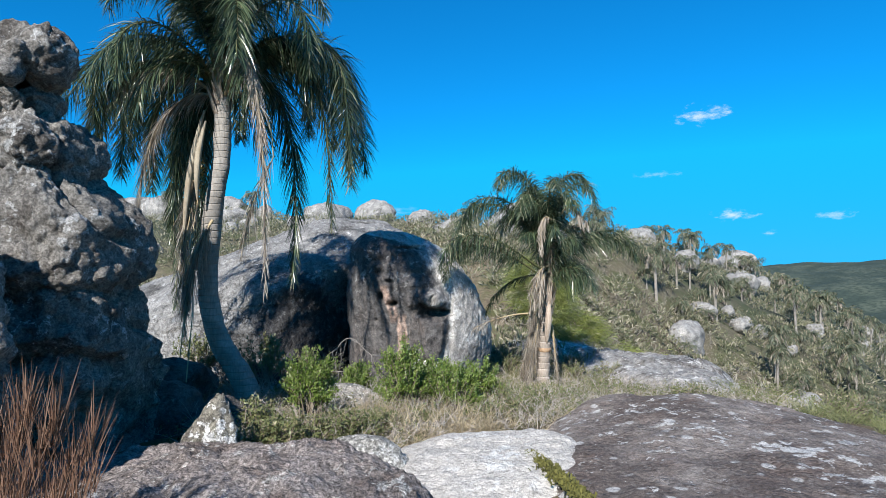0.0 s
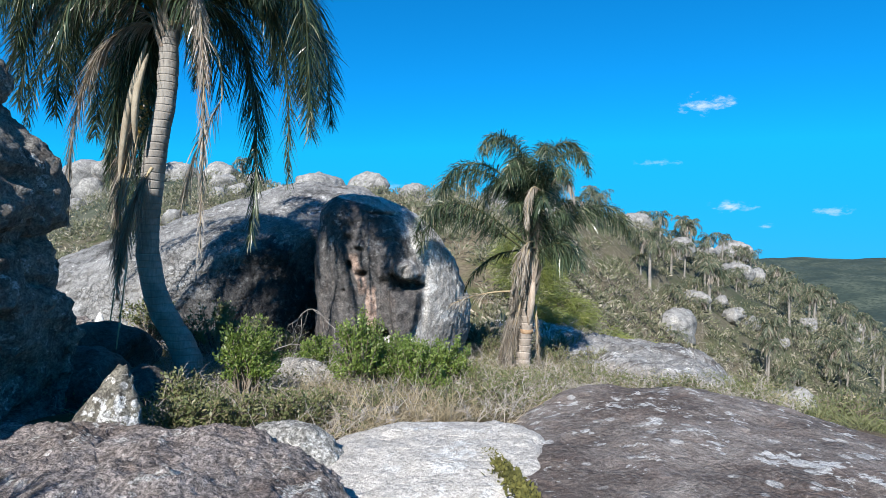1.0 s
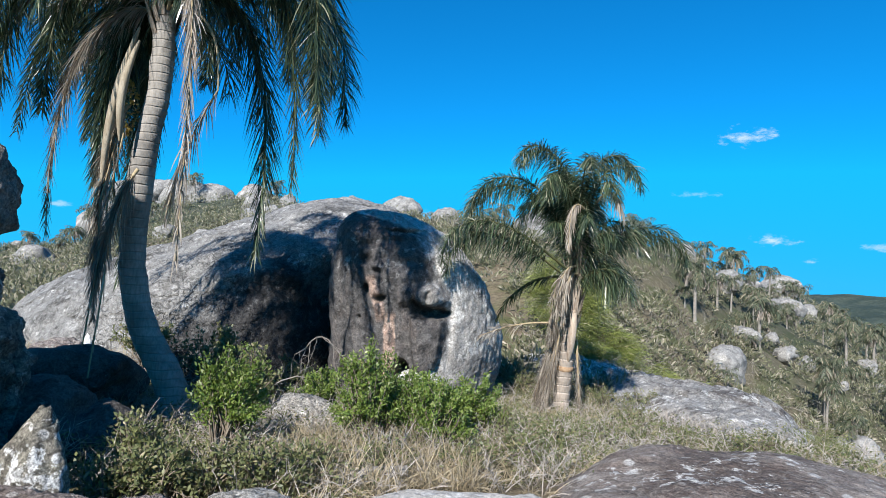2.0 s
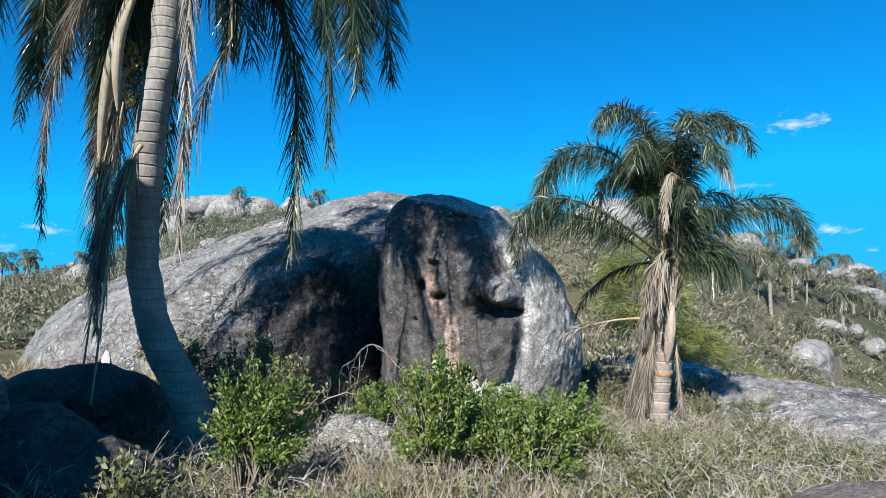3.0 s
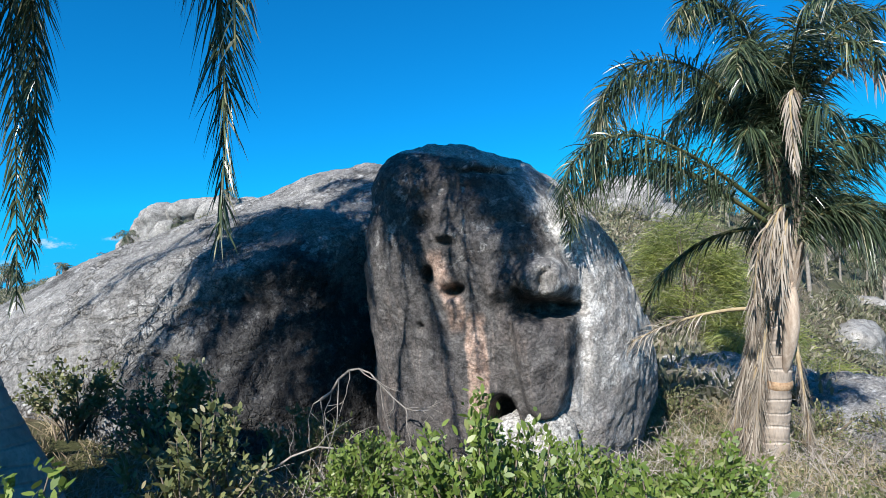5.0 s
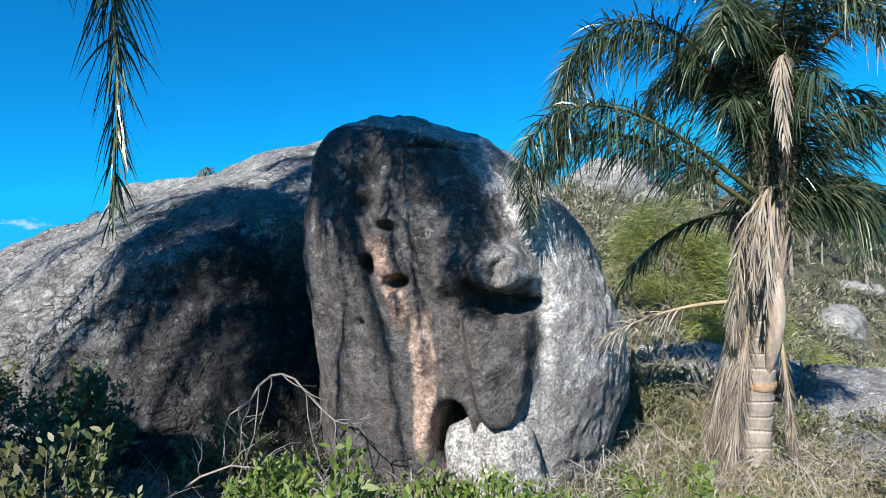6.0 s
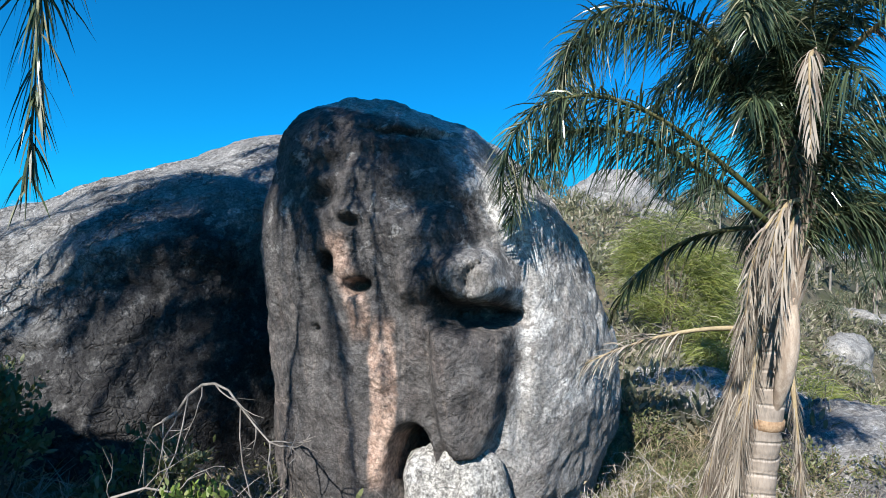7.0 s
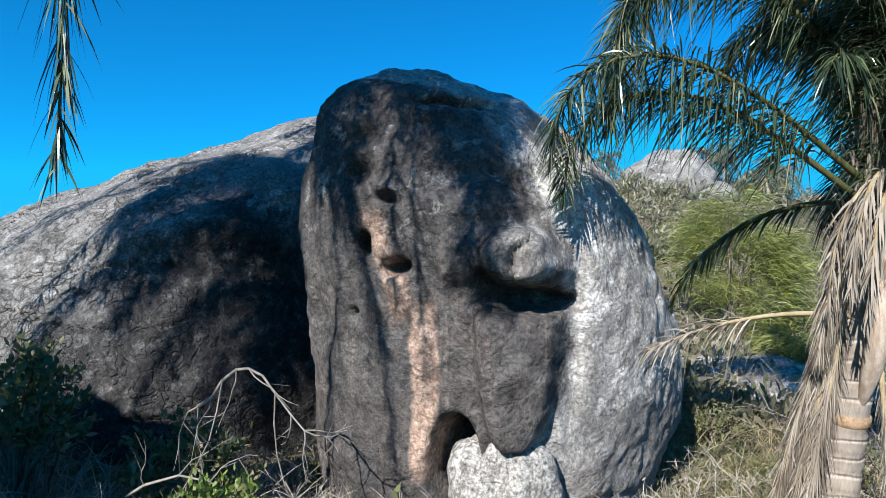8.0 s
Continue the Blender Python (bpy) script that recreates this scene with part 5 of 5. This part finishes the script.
dead_branch([(-1.95, 8.45, 0.42), (-1.80, 8.48, 0.52), (-1.62, 8.5, 0.58), (-1.45, 8.5, 0.57), (-1.28, 8.5, 0.50)], 0.009, [(1, (-0.3, 0, 1), 0.25), (2, (0.5, 0, 0.6), 0.3), (3, (0.8, -0.1, 0.3), 0.3), (4, (0.9, 0, -0.3), 0.22), (0, (0.1, 0, -1), 0.4), (4, (0.1, 0, -1), 0.4)], rng, "low bleached dead branch tangled in scrub")
LOGS = [((0.35, 5.55, 0.46), (-0.55, 5.25, 0.44), 0.030), ((-0.1, 5.45, 0.46), (-0.75, 5.35, 0.47), 0.022), ((1.9, 10.1, 0.02), (2.7, 9.9, 0.08), 0.018), ((-0.9, 6.6, 0.40), (-1.5, 6.75, 0.43), 0.02), ((2.3, 9.6, 0.05), (2.0, 9.3, 0.02), 0.02)]
for a, b, r in LOGS:
    p = np.linspace(a, b, 9) + rng.normal(0, 0.018, (9, 3))
    dead_branch(p, r, [(3, (0.2, -0.5, 0.5), 0.25), (6, (-0.3, 0.5, 0.6), 0.22)], rng, "dry fallen branch lying on the ground")


# ---- grass, twigs and litter ----
def scatter(rng, count, x0, x1, y0, y1, keep=None):
    x, y = rng.uniform(x0, x1, count), rng.uniform(y0, y1, count)
    if keep is not None:
        m = keep(x, y)
        x, y = x[m], y[m]
    return np.stack([x, y, land(x, y)], -1)


def off_rock(x, y):
    """Where soil shows between the slabs and boulders."""
    inside = lambda l, m=0.15: ((x - (l[1] + l[2]) / 2) / ((l[2] - l[1]) / 2 + m)) ** 2 + ((y - (l[3] + l[4]) / 2) / ((l[4] - l[3]) / 2 + m)) ** 2 < 1  # noqa: E731
    return ~(inside(SLAB_DARK[3]) | inside(SLAB_WHITE[3]) | inside(SLAB_RED[3]) | inside(SLAB_BACK[4], 0.0) | inside(RIGHT_BOULDER[1], 0.0) | inside(LEFT_BOULDER[1], 0.0) | inside(OUTCROP[1], 0.0))


def tufts(rng, roots, per, length, spread, width, droop, lift=1.0):
    n = len(roots) * per
    base = np.repeat(roots, per, 0) + np.c_[rng.normal(0, 0.035, (n, 2)), np.zeros(n)]
    way = np.c_[rng.normal(0, spread, (n, 2)), np.full(n, lift)]
    return blades(base, way, np.repeat(rng.uniform(0.6, 1.3, len(roots)), per) * length * rng.uniform(0.5, 1.15, n), width * rng.uniform(0.6, 1.3, n), droop * rng.uniform(0.3, 1.6, n), 3)


rng = np.random.default_rng(71)
patchy = lambda x, y: fbm(np.stack([x * 0.9, y * 0.9, 0 * x + 3], -1), 3) + rng.normal(0, 0.25, x.shape) > -0.05  # noqa: E731
roots = scatter(rng, 2000, -2.2, 4.5, 4.9, 11.5, lambda x, y: off_rock(x, y) & patchy(x, y))
tagged(part("dry_grass", tufts(rng, roots, 20, 0.33, 0.6, 0.005, 0.6), M_STRAW), "tangled dry straw-coloured grass tufts", "grass", kind="stuff")
roots = scatter(rng, 3000, -2.0, 5.5, 5.0, 12.5, lambda x, y: off_rock(x, y) & ~patchy(x, y))
tagged(part("green_grass", tufts(rng, roots, 18, 0.28, 0.55, 0.006, 0.5), M_GRASS), "short olive green grass tufts", "grass", kind="stuff")
roots = scatter(rng, 260, -0.9, 0.9, 5.3, 6.3, off_rock)
tagged(part("tall_dry_grass", tufts(rng, roots, 18, 0.40, 0.38, 0.006, 0.5), M_STRAW), "tall dry grass before the shrubs", "grass", kind="stuff")
roots = scatter(rng, 500, 0.75, 2.4, 8.2, 13.5, off_rock)
tagged(part("dry_grass", tufts(rng, roots, 18, 0.26, 0.55, 0.007, 0.5), M_STRAW), "sunlit straw grass beside the boulder", "grass", kind="stuff")
roots = scatter(rng, 420, 0.5, 2.0, 8.6, 11.8, off_rock)
tagged(part("yellow_grass", tufts(rng, roots, 16, 0.22, 0.5, 0.007, 0.5), M_GRASS), "yellowish grass between boulder and palm", "grass", kind="stuff")


def brush(rng, roots, height, forks=7):
    """Leafless tangled twigs rising from many roots."""
    n = len(roots)
    h = height * rng.uniform(0.5, 1.3, n)
    pieces = []
    base, way = roots, np.c_[rng.normal(0, 0.55, (n, 2)), np.full(n, 0.9)]
    pieces.append(blades(base, way, h, 0.009, 0.25, 4, [1, 0.8, 0.6, 0.45, 0.2]))
    for _ in range(forks):
        s = rng.uniform(0.2, 0.95, n)[:, None]
        start = base + unit(way) * h[:, None] * s
        start[:, 2] -= (0.25 * h) * s[:, 0] ** 2
        pieces.append(blades(start, unit(way) * 0.6 + rng.normal(0, 0.75, (n, 3)), h * rng.uniform(0.25, 0.6, n), 0.0055, 0.2, 3, [1, 0.7, 0.5, 0.2]))
    verts, faces, total = [], [], 0
    for v, f in pieces:
        verts.append(v)
        faces.append(f + total)
        total += len(v)
    return np.concatenate(verts), np.concatenate(faces)


roots = scatter(rng, 2800, -2.2, 4.2, 4.9, 11.0, off_rock)
tagged(part("dead_twigs", brush(rng, roots, 0.34, 9), M_TWIG), "grey tangle of leafless low brushwood", "brushwood", kind="stuff")
roots = scatter(rng, 420, -3.4, -0.2, 7.2, 9.2, off_rock)
tagged(part("dead_twigs", brush(rng, roots, 0.45), M_TWIG), "tall grey leafless stems at the boulders' foot", "brushwood", kind="stuff")
roots = scatter(rng, 600, -6.5, -3.0, 5.5, 11.5, off_rock)
tagged(part("dry_grass", tufts(rng, roots, 16, 0.3, 0.5, 0.007, 0.5), M_STRAW), "dry grass on the bank beyond the outcrop", "grass", kind="stuff")

# low olive undergrowth between the shrubs
roots = scatter(rng, 900, -2.2, 4.4, 4.9, 11.5, off_rock)
n = len(roots) * 26
base = np.repeat(roots, 26, 0) + rng.normal(0, 1, (n, 3)) * [0.09, 0.09, 0.0] + np.c_[np.zeros((n, 2)), rng.uniform(0.02, 0.26, n)]
tagged(part("undergrowth", blades(base, rng.normal(0, 0.7, (n, 3)) + [0, 0, 0.4], 0.034, 0.013, 0.2, 2, [0.5, 1, 0.2]), M_SHRUB_DULL), "low olive leafy undergrowth among dry twigs", "undergrowth", kind="stuff")

# red-brown grass clump at the path's edge
clump = thing("grass_clump", "tall red-brown feathery dry grass clump", "grass", at=(-1.24, 1.75, 0.55))
PLUMES = [(-0.20, 0.0, -0.16, 0.80), (-0.12, 0.05, -0.05, 0.92), (-0.05, -0.04, 0.05, 0.95), (0.02, 0.03, 0.14, 0.85), (0.08, -0.02, 0.26, 0.80), (0.10, 0.04, 0.36, 0.70), (-0.28, -0.03, -0.22, 0.72), (-0.02, 0.08, 0.0, 0.75), (0.05, 0.0, 0.45, 0.55)]
for px0, py0, lean, tall in PLUMES:
    s = np.linspace(0, 1, 9)
    spine = np.stack([px0 + lean * s**1.5, py0 + 0.05 * s, tall * s], -1)
    n = 260
    k = rng.uniform(0.12, 1, n) ** 0.8
    at = np.stack([np.interp(k, s, spine[:, q]) for q in range(3)], -1) + rng.normal(0, 0.018, (n, 3)) * [1, 1, 0.3]
    fluff = blades(at, np.c_[rng.normal(lean * 0.5, 0.16, n), rng.normal(0, 0.16, n), np.ones(n)], rng.uniform(0.12, 0.34, n), 0.0042, 0.06, 3)
    low = np.c_[px0 + rng.normal(0, 0.035, 60), py0 + rng.normal(0, 0.035, 60), np.zeros(60)]
    stems = blades(low, np.c_[rng.normal(lean * 0.7, 0.08, 60), rng.normal(0, 0.08, 60), np.ones(60)], rng.uniform(0.4, 1.0, 60) * tall, 0.005, 0.08, 4)
    part("plume", joined([fluff]), M_REDGRASS, clump, "", True)
    part("stem_bundle", joined([stems]), M_REDGRASS, clump, "", True)
n = 90
base = np.c_[rng.normal(0, 0.10, (n, 2)) * [1.6, 1], np.full(n, 0.0)]
part("green_foliage", blades(base, np.c_[rng.normal(0.2, 0.4, n), rng.normal(0, 0.3, n), np.ones(n)], rng.uniform(0.2, 0.45, n), 0.008, 0.4, 3), M_GRASS, clump)

# moss in the joint between slabs
n = 1600
s = rng.uniform(0, 1, n)
base = np.stack([1.50 - 0.32 * s + rng.normal(0, 0.035, n), 3.3 + 1.15 * s, 0.50 + 0.02 * rng.random(n)], -1)
tagged(part("moss", blades(base, rng.normal(0, 0.6, (n, 3)) + [0, 0, 0.8], 0.035, 0.018, 0.2, 2, [0.8, 1, 0.3]), M_MOSS), "olive moss in the joint between slabs", "moss", kind="stuff")


# ---- the far hillside ----
def far_palm(rng, height, fronds, name_label):
    ob = thing("palm_tree", name_label, "palm tree", "palms on the hillside")
    lean = rng.normal(0, 0.05, 2)
    path = [(0, 0, -0.5), (lean[0], lean[1], height * 0.5), (lean[0] * 2.5, lean[1] * 2.5, height)]
    part("trunk", tube(np.array(path), [0.15, 0.12, 0.10], 7), M_TRUNK_FAR, ob)
    top = np.array(path[-1])
    pieces, dead = [], []
    for i in range(fronds):
        az, rise = 360 * i / fronds + rng.uniform(-15, 15), rng.uniform(-15, 75)
        c = frond_curve(top, az, rise, rng.uniform(1.5, 2.0), rng.uniform(95, 130), 9)
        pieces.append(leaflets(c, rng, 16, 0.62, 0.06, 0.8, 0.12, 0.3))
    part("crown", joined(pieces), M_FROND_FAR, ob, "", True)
    for i in range(5):
        c = frond_curve(top, rng.uniform(0, 360), -30, rng.uniform(1.0, 1.6), 55, 7)
        dead.append(leaflets(c, rng, 12, 0.4, 0.05, 0.9, 0.05, 0.3, 0.8))
    part("dry_skirt", joined(dead), M_DEAD, ob, "hanging dry fronds", True)
    return ob


rng = np.random.default_rng(81)


def drop_at(x, y, dz=0.0):
    return float(land(np.array([x]), np.array([y]))[0]) + dz


models = [far_palm(rng, h, 13, "slender hillside palm with drooping crown and dry skirt") for h in (1.6, 2.4, 3.2, 4.2)]
SKYLINE = [(-0.9, 31, 1, 0.5), (-0.3, 31, 0, 0.45), (3.4, 31, 0, 0.4), (4.2, 32, 1, 0.4), (16.5, 52, 1, 0.6), (17.6, 54, 2, 0.5), (19.8, 55, 2, 0.6), (21.3, 56, 3, 0.55), (23.5, 58, 2, 0.6), (24.6, 58, 1, 0.7), (14.0, 50, 2, 0.5), (12.2, 46, 1, 0.5)]
places = [(x, y, k, s) for x, y, k, s in SKYLINE]
while len(places) < 120:
    d, u = rng.uniform(30, 64), rng.uniform(-1.1, 0.75)
    if -0.62 < u < -0.05 and d < 46:
        continue
    places.append((0.5 + u * d, d, int(rng.integers(0, 4)), rng.uniform(0.35, 0.7) * (0.6 + 0.4 * d / 60)))
for d, u, k, s in ((30, 0.27, 3, 0.6), (33, 0.36, 2, 0.7), (29, 0.45, 3, 0.55), (38, 0.48, 3, 0.6), (40, 0.52, 3, 0.6), (31, 0.56, 3, 0.55), (36, 0.62, 3, 0.6), (28, 0.64, 2, 0.6), (35, 0.30, 2, 0.5), (33, 0.12, 1, 0.5), (32, 0.16, 0, 0.6)):
    places.append((0.5 + u * d, d, k, s))
while len(places) < 150:
    d, u = rng.uniform(22, 62), rng.uniform(0.40, 1.0)
    places.append((0.5 + u * d, d, int(rng.integers(0, 4)), rng.uniform(0.3, 0.75) * (0.6 + 0.4 * d / 60)))
while len(places) < 180:
    d, u = rng.uniform(26, 48), rng.uniform(0.24, 0.72)
    places.append((0.5 + u * d, d, int(rng.integers(1, 4)), rng.uniform(0.35, 0.6) * (0.6 + 0.4 * d / 60)))
while len(places) < 265:
    d, u = rng.uniform(30, 62), rng.uniform(0.28, 0.95)
    places.append((0.5 + u * d, d, int(rng.integers(0, 3)), rng.uniform(0.22, 0.42) * (0.6 + 0.4 * d / 60)))
for i, (x, y, k, s) in enumerate(places):
    m = pose(x, y, drop_at(x, y, -0.05), 0, 0, rng.uniform(0, 360)) @ Matrix.Scale(s, 4)
    if i < 4:
        models[i].matrix_basis = pose(x, y, drop_at(x, y, -0.05)) @ Matrix.Scale(0.42, 4)
        continue
    copy = copy_thing(models[k], m)
    copy.scale = (s, s, s)

stones = []
for i in range(6):
    stones.append(mesh_of("boulder", *ball_rock((0, 0, 0), (1, rng.uniform(0.7, 1), rng.uniform(0.6, 0.9)), i * 3.3 + 0.7, 0.2, 4), M_FAR_ROCK))
FAR_STONES = [(-5.2, 33.0, 2.5, 3.6), (-1.4, 32.0, 3.2, 2.5), (13.1, 40.5, 2.7, 1.0), (25.1, 64.0, 2.7, 1.8), (18.9, 46.5, 1.0, 1.25), (22.4, 51.5, 0.9, 0.8), (11.6, 32.5, 0.0, 0.75), (14.3, 36.5, -0.35, 0.5), (14.0, 34.0, -1.0, 0.6), (15.6, 35.5, -1.5, 0.53), (16.4, 33.5, -2.3, 0.37), (19.7, 36.5, -2.65, 0.34),
              (27.6, 71, 1.9, 1.6), (25.7, 66, 0.9, 1.7), (28.9, 70, 1.0, 0.9), (13.6, 38, -0.7, 0.75), (15.2, 37, -1.1, 0.6), (16.3, 40, -1.0, 0.6), (21.0, 60, 2.6, 1.5), (1.9, 30.5, 4.1, 2.1), (3.3, 29.5, 3.6, 1.2), (11.0, 44, 4.2, 1.3),
              (14.2, 53, 4.3, 1.1), (-34.5, 50, 7.6, 2.4), (-31.5, 50, 8.6, 2.2), (-28.5, 50, 8.0, 2.4), (-26, 50, 8.0, 2.0), (-29.5, 48, 6.6, 1.3), (-36.5, 50, 5.6, 2.2), (-33, 49, 6.4, 1.8), (-13, 48, 7.2, 2.2), (-9, 47, 7.0, 1.8), (-22, 50, 7.8, 2.0), (-39, 55, 4.6, 2.0)]
for i in range(60):
    d, u = rng.uniform(24, 62), rng.uniform(-0.9, 0.7) if i < 60 else rng.uniform(0.25, 0.75)
    x = 0.5 + u * d
    FAR_STONES.append((x, d, drop_at(x, d, 0.1), rng.uniform(0.3, 1.1)))
for i, (x, y, z, r) in enumerate(FAR_STONES):
    ob = new("boulder", stones[i % 6])
    ob.matrix_basis = pose(x, y, min(z, drop_at(x, y, 0.5 * r)) if i > 32 else z, rng.uniform(-15, 15), rng.uniform(-15, 15), rng.uniform(0, 360)) @ Matrix.Scale(r, 4)
    tagged(ob, "pale rounded granite boulder on the scrubby hillside", "boulder", "boulders on the hillside")


def scrub(rng, roots, size, leaves, length, width, rise=0.6):
    """Rounded bushes far off: clusters of leaf blades with gaps."""
    n = len(roots) * leaves
    r = np.repeat(size * rng.uniform(0.5, 1.3, len(roots)), leaves)
    d = unit(rng.normal(0, 1, (n, 3)))
    d[:, 2] = np.abs(d[:, 2])
    base = np.repeat(roots, leaves, 0) + d * (r * rng.uniform(0.45, 1.0, n) ** 0.5)[:, None] * [1, 1, 0.9]
    return blades(base, d + rng.normal(0, 0.5, (n, 3)) + [0, 0, rise], length * rng.uniform(0.5, 1.3, n), width, 0.25, 2, [0.5, 1, 0.15])


def spread(rng, count, d0, d1, u0, u1, keep=None):
    d, u = rng.uniform(d0**0.5, d1**0.5, count) ** 2, rng.uniform(u0, u1, count)
    x = 0.5 + u * d
    m = off_rock(x, d) if keep is None else keep(x, d)
    x, d = x[m], d[m]
    return np.stack([x, d, land(x, d)], -1)


tagged(part("hillside_scrub", scrub(rng, spread(rng, 2600, 20, 66, -1.3, 1.1), 0.7, 64, 0.22, 0.055), M_SCRUB), "dense green and straw-coloured hillside scrub", "scrub", kind="stuff")
tagged(part("hillside_scrub", scrub(rng, spread(rng, 700, 12.5, 24, 0.02, 0.95), 0.42, 60, 0.20, 0.05), M_SCRUB), "olive scrub on the slope behind the palm", "scrub", kind="stuff")
tagged(part("hillside_scrub", scrub(rng, spread(rng, 320, 12, 26, -1.4, -0.62), 0.42, 60, 0.2, 0.06), M_SCRUB), "olive scrub on the slope beyond the boulder", "scrub", kind="stuff")
tagged(part("hillside_twigs", brush(rng, spread(rng, 1500, 12, 30, 0.05, 0.9), 0.9, 9), M_TWIG), "grey leafless brush on the slope", "brushwood", kind="stuff")
tagged(part("hillside_scrub", scrub(rng, spread(rng, 1800, 16, 70, 0.42, 1.4), 0.7, 60, 0.22, 0.055), M_SCRUB), "dense scrub on the slope towards the valley", "scrub", kind="stuff")
tagged(part("valley_woods", scrub(rng, spread(rng, 2600, 66, 240, -1.2, 1.2), 2.4, 40, 0.8, 0.35), M_SCRUB), "dark green valley woodland", "woodland", kind="stuff")


def weeping_bush(at, radius, height, count, label, seed):
    """A feathery bush whose long thin leaves arch over and hang."""
    rng = np.random.default_rng(seed)
    ob = thing("bush", label, "bush", "feathery bushes", at)
    heads = 16 + int(20 * radius)
    a, r = rng.uniform(0, 2 * np.pi, heads), np.sqrt(rng.uniform(0, 1, heads))
    head = np.stack([np.cos(a) * r * radius, np.sin(a) * r * radius, height * np.sqrt(rng.uniform(0.08, 1, heads)) * (1 - 0.4 * r**2)], -1)
    base = head[rng.integers(0, heads, count)] + rng.normal(0, 1, (count, 3)) * np.array([0.19, 0.19, 0.12]) * (radius + 0.15)
    base[:, 2] = np.abs(base[:, 2])
    a = np.arctan2(base[:, 1], base[:, 0]) + rng.normal(0, 0.7, count)
    way = np.stack([np.cos(a), np.sin(a), rng.uniform(0.2, 1.2, count)], -1)
    part("foliage", blades(base, way, rng.uniform(0.14, 0.36, count), 0.013, 0.75, 4), M_YELLOW, ob, "", True)
    stems = [tube(np.array([[rng.normal(0, 0.08), rng.normal(0, 0.08), -0.1], [np.cos(q) * radius * 0.4, np.sin(q) * radius * 0.4, height * 0.6], [np.cos(q) * radius * 0.8, np.sin(q) * radius * 0.8, height * 0.85]]), [0.02, 0.014, 0.006], 4) for q in rng.uniform(0, 6.28, 9)]
    part("stemwork", joined(stems), M_BRANCH, ob)
    return ob


for x, y, r, h, c, seed in ((3.1, 16.4, 0.55, 1.1, 4200, 91), (2.0, 16.2, 0.8, 2.3, 9000, 92), (4.2, 16.8, 0.5, 0.8, 2600, 93), (2.5, 14.9, 0.4, 0.75, 3600, 101), (4.9, 16.0, 0.7, 1.0, 3400, 94), (6.3, 14.8, 0.55, 0.8, 2600, 95), (7.3, 14.6, 0.55, 0.8, 2600, 96), (7.6, 11.8, 0.5, 0.7, 2600, 97), (8.4, 12.0, 0.5, 0.65, 2600, 98), (10.5, 24, 1.2, 1.6, 1600, 99), (3.9, 13.6, 0.5, 0.5, 2200, 100)):
    weeping_bush((x, y, drop_at(x, y, -0.02)), r, h, c, "yellow-green feathery bush with hanging thin leaves", seed)
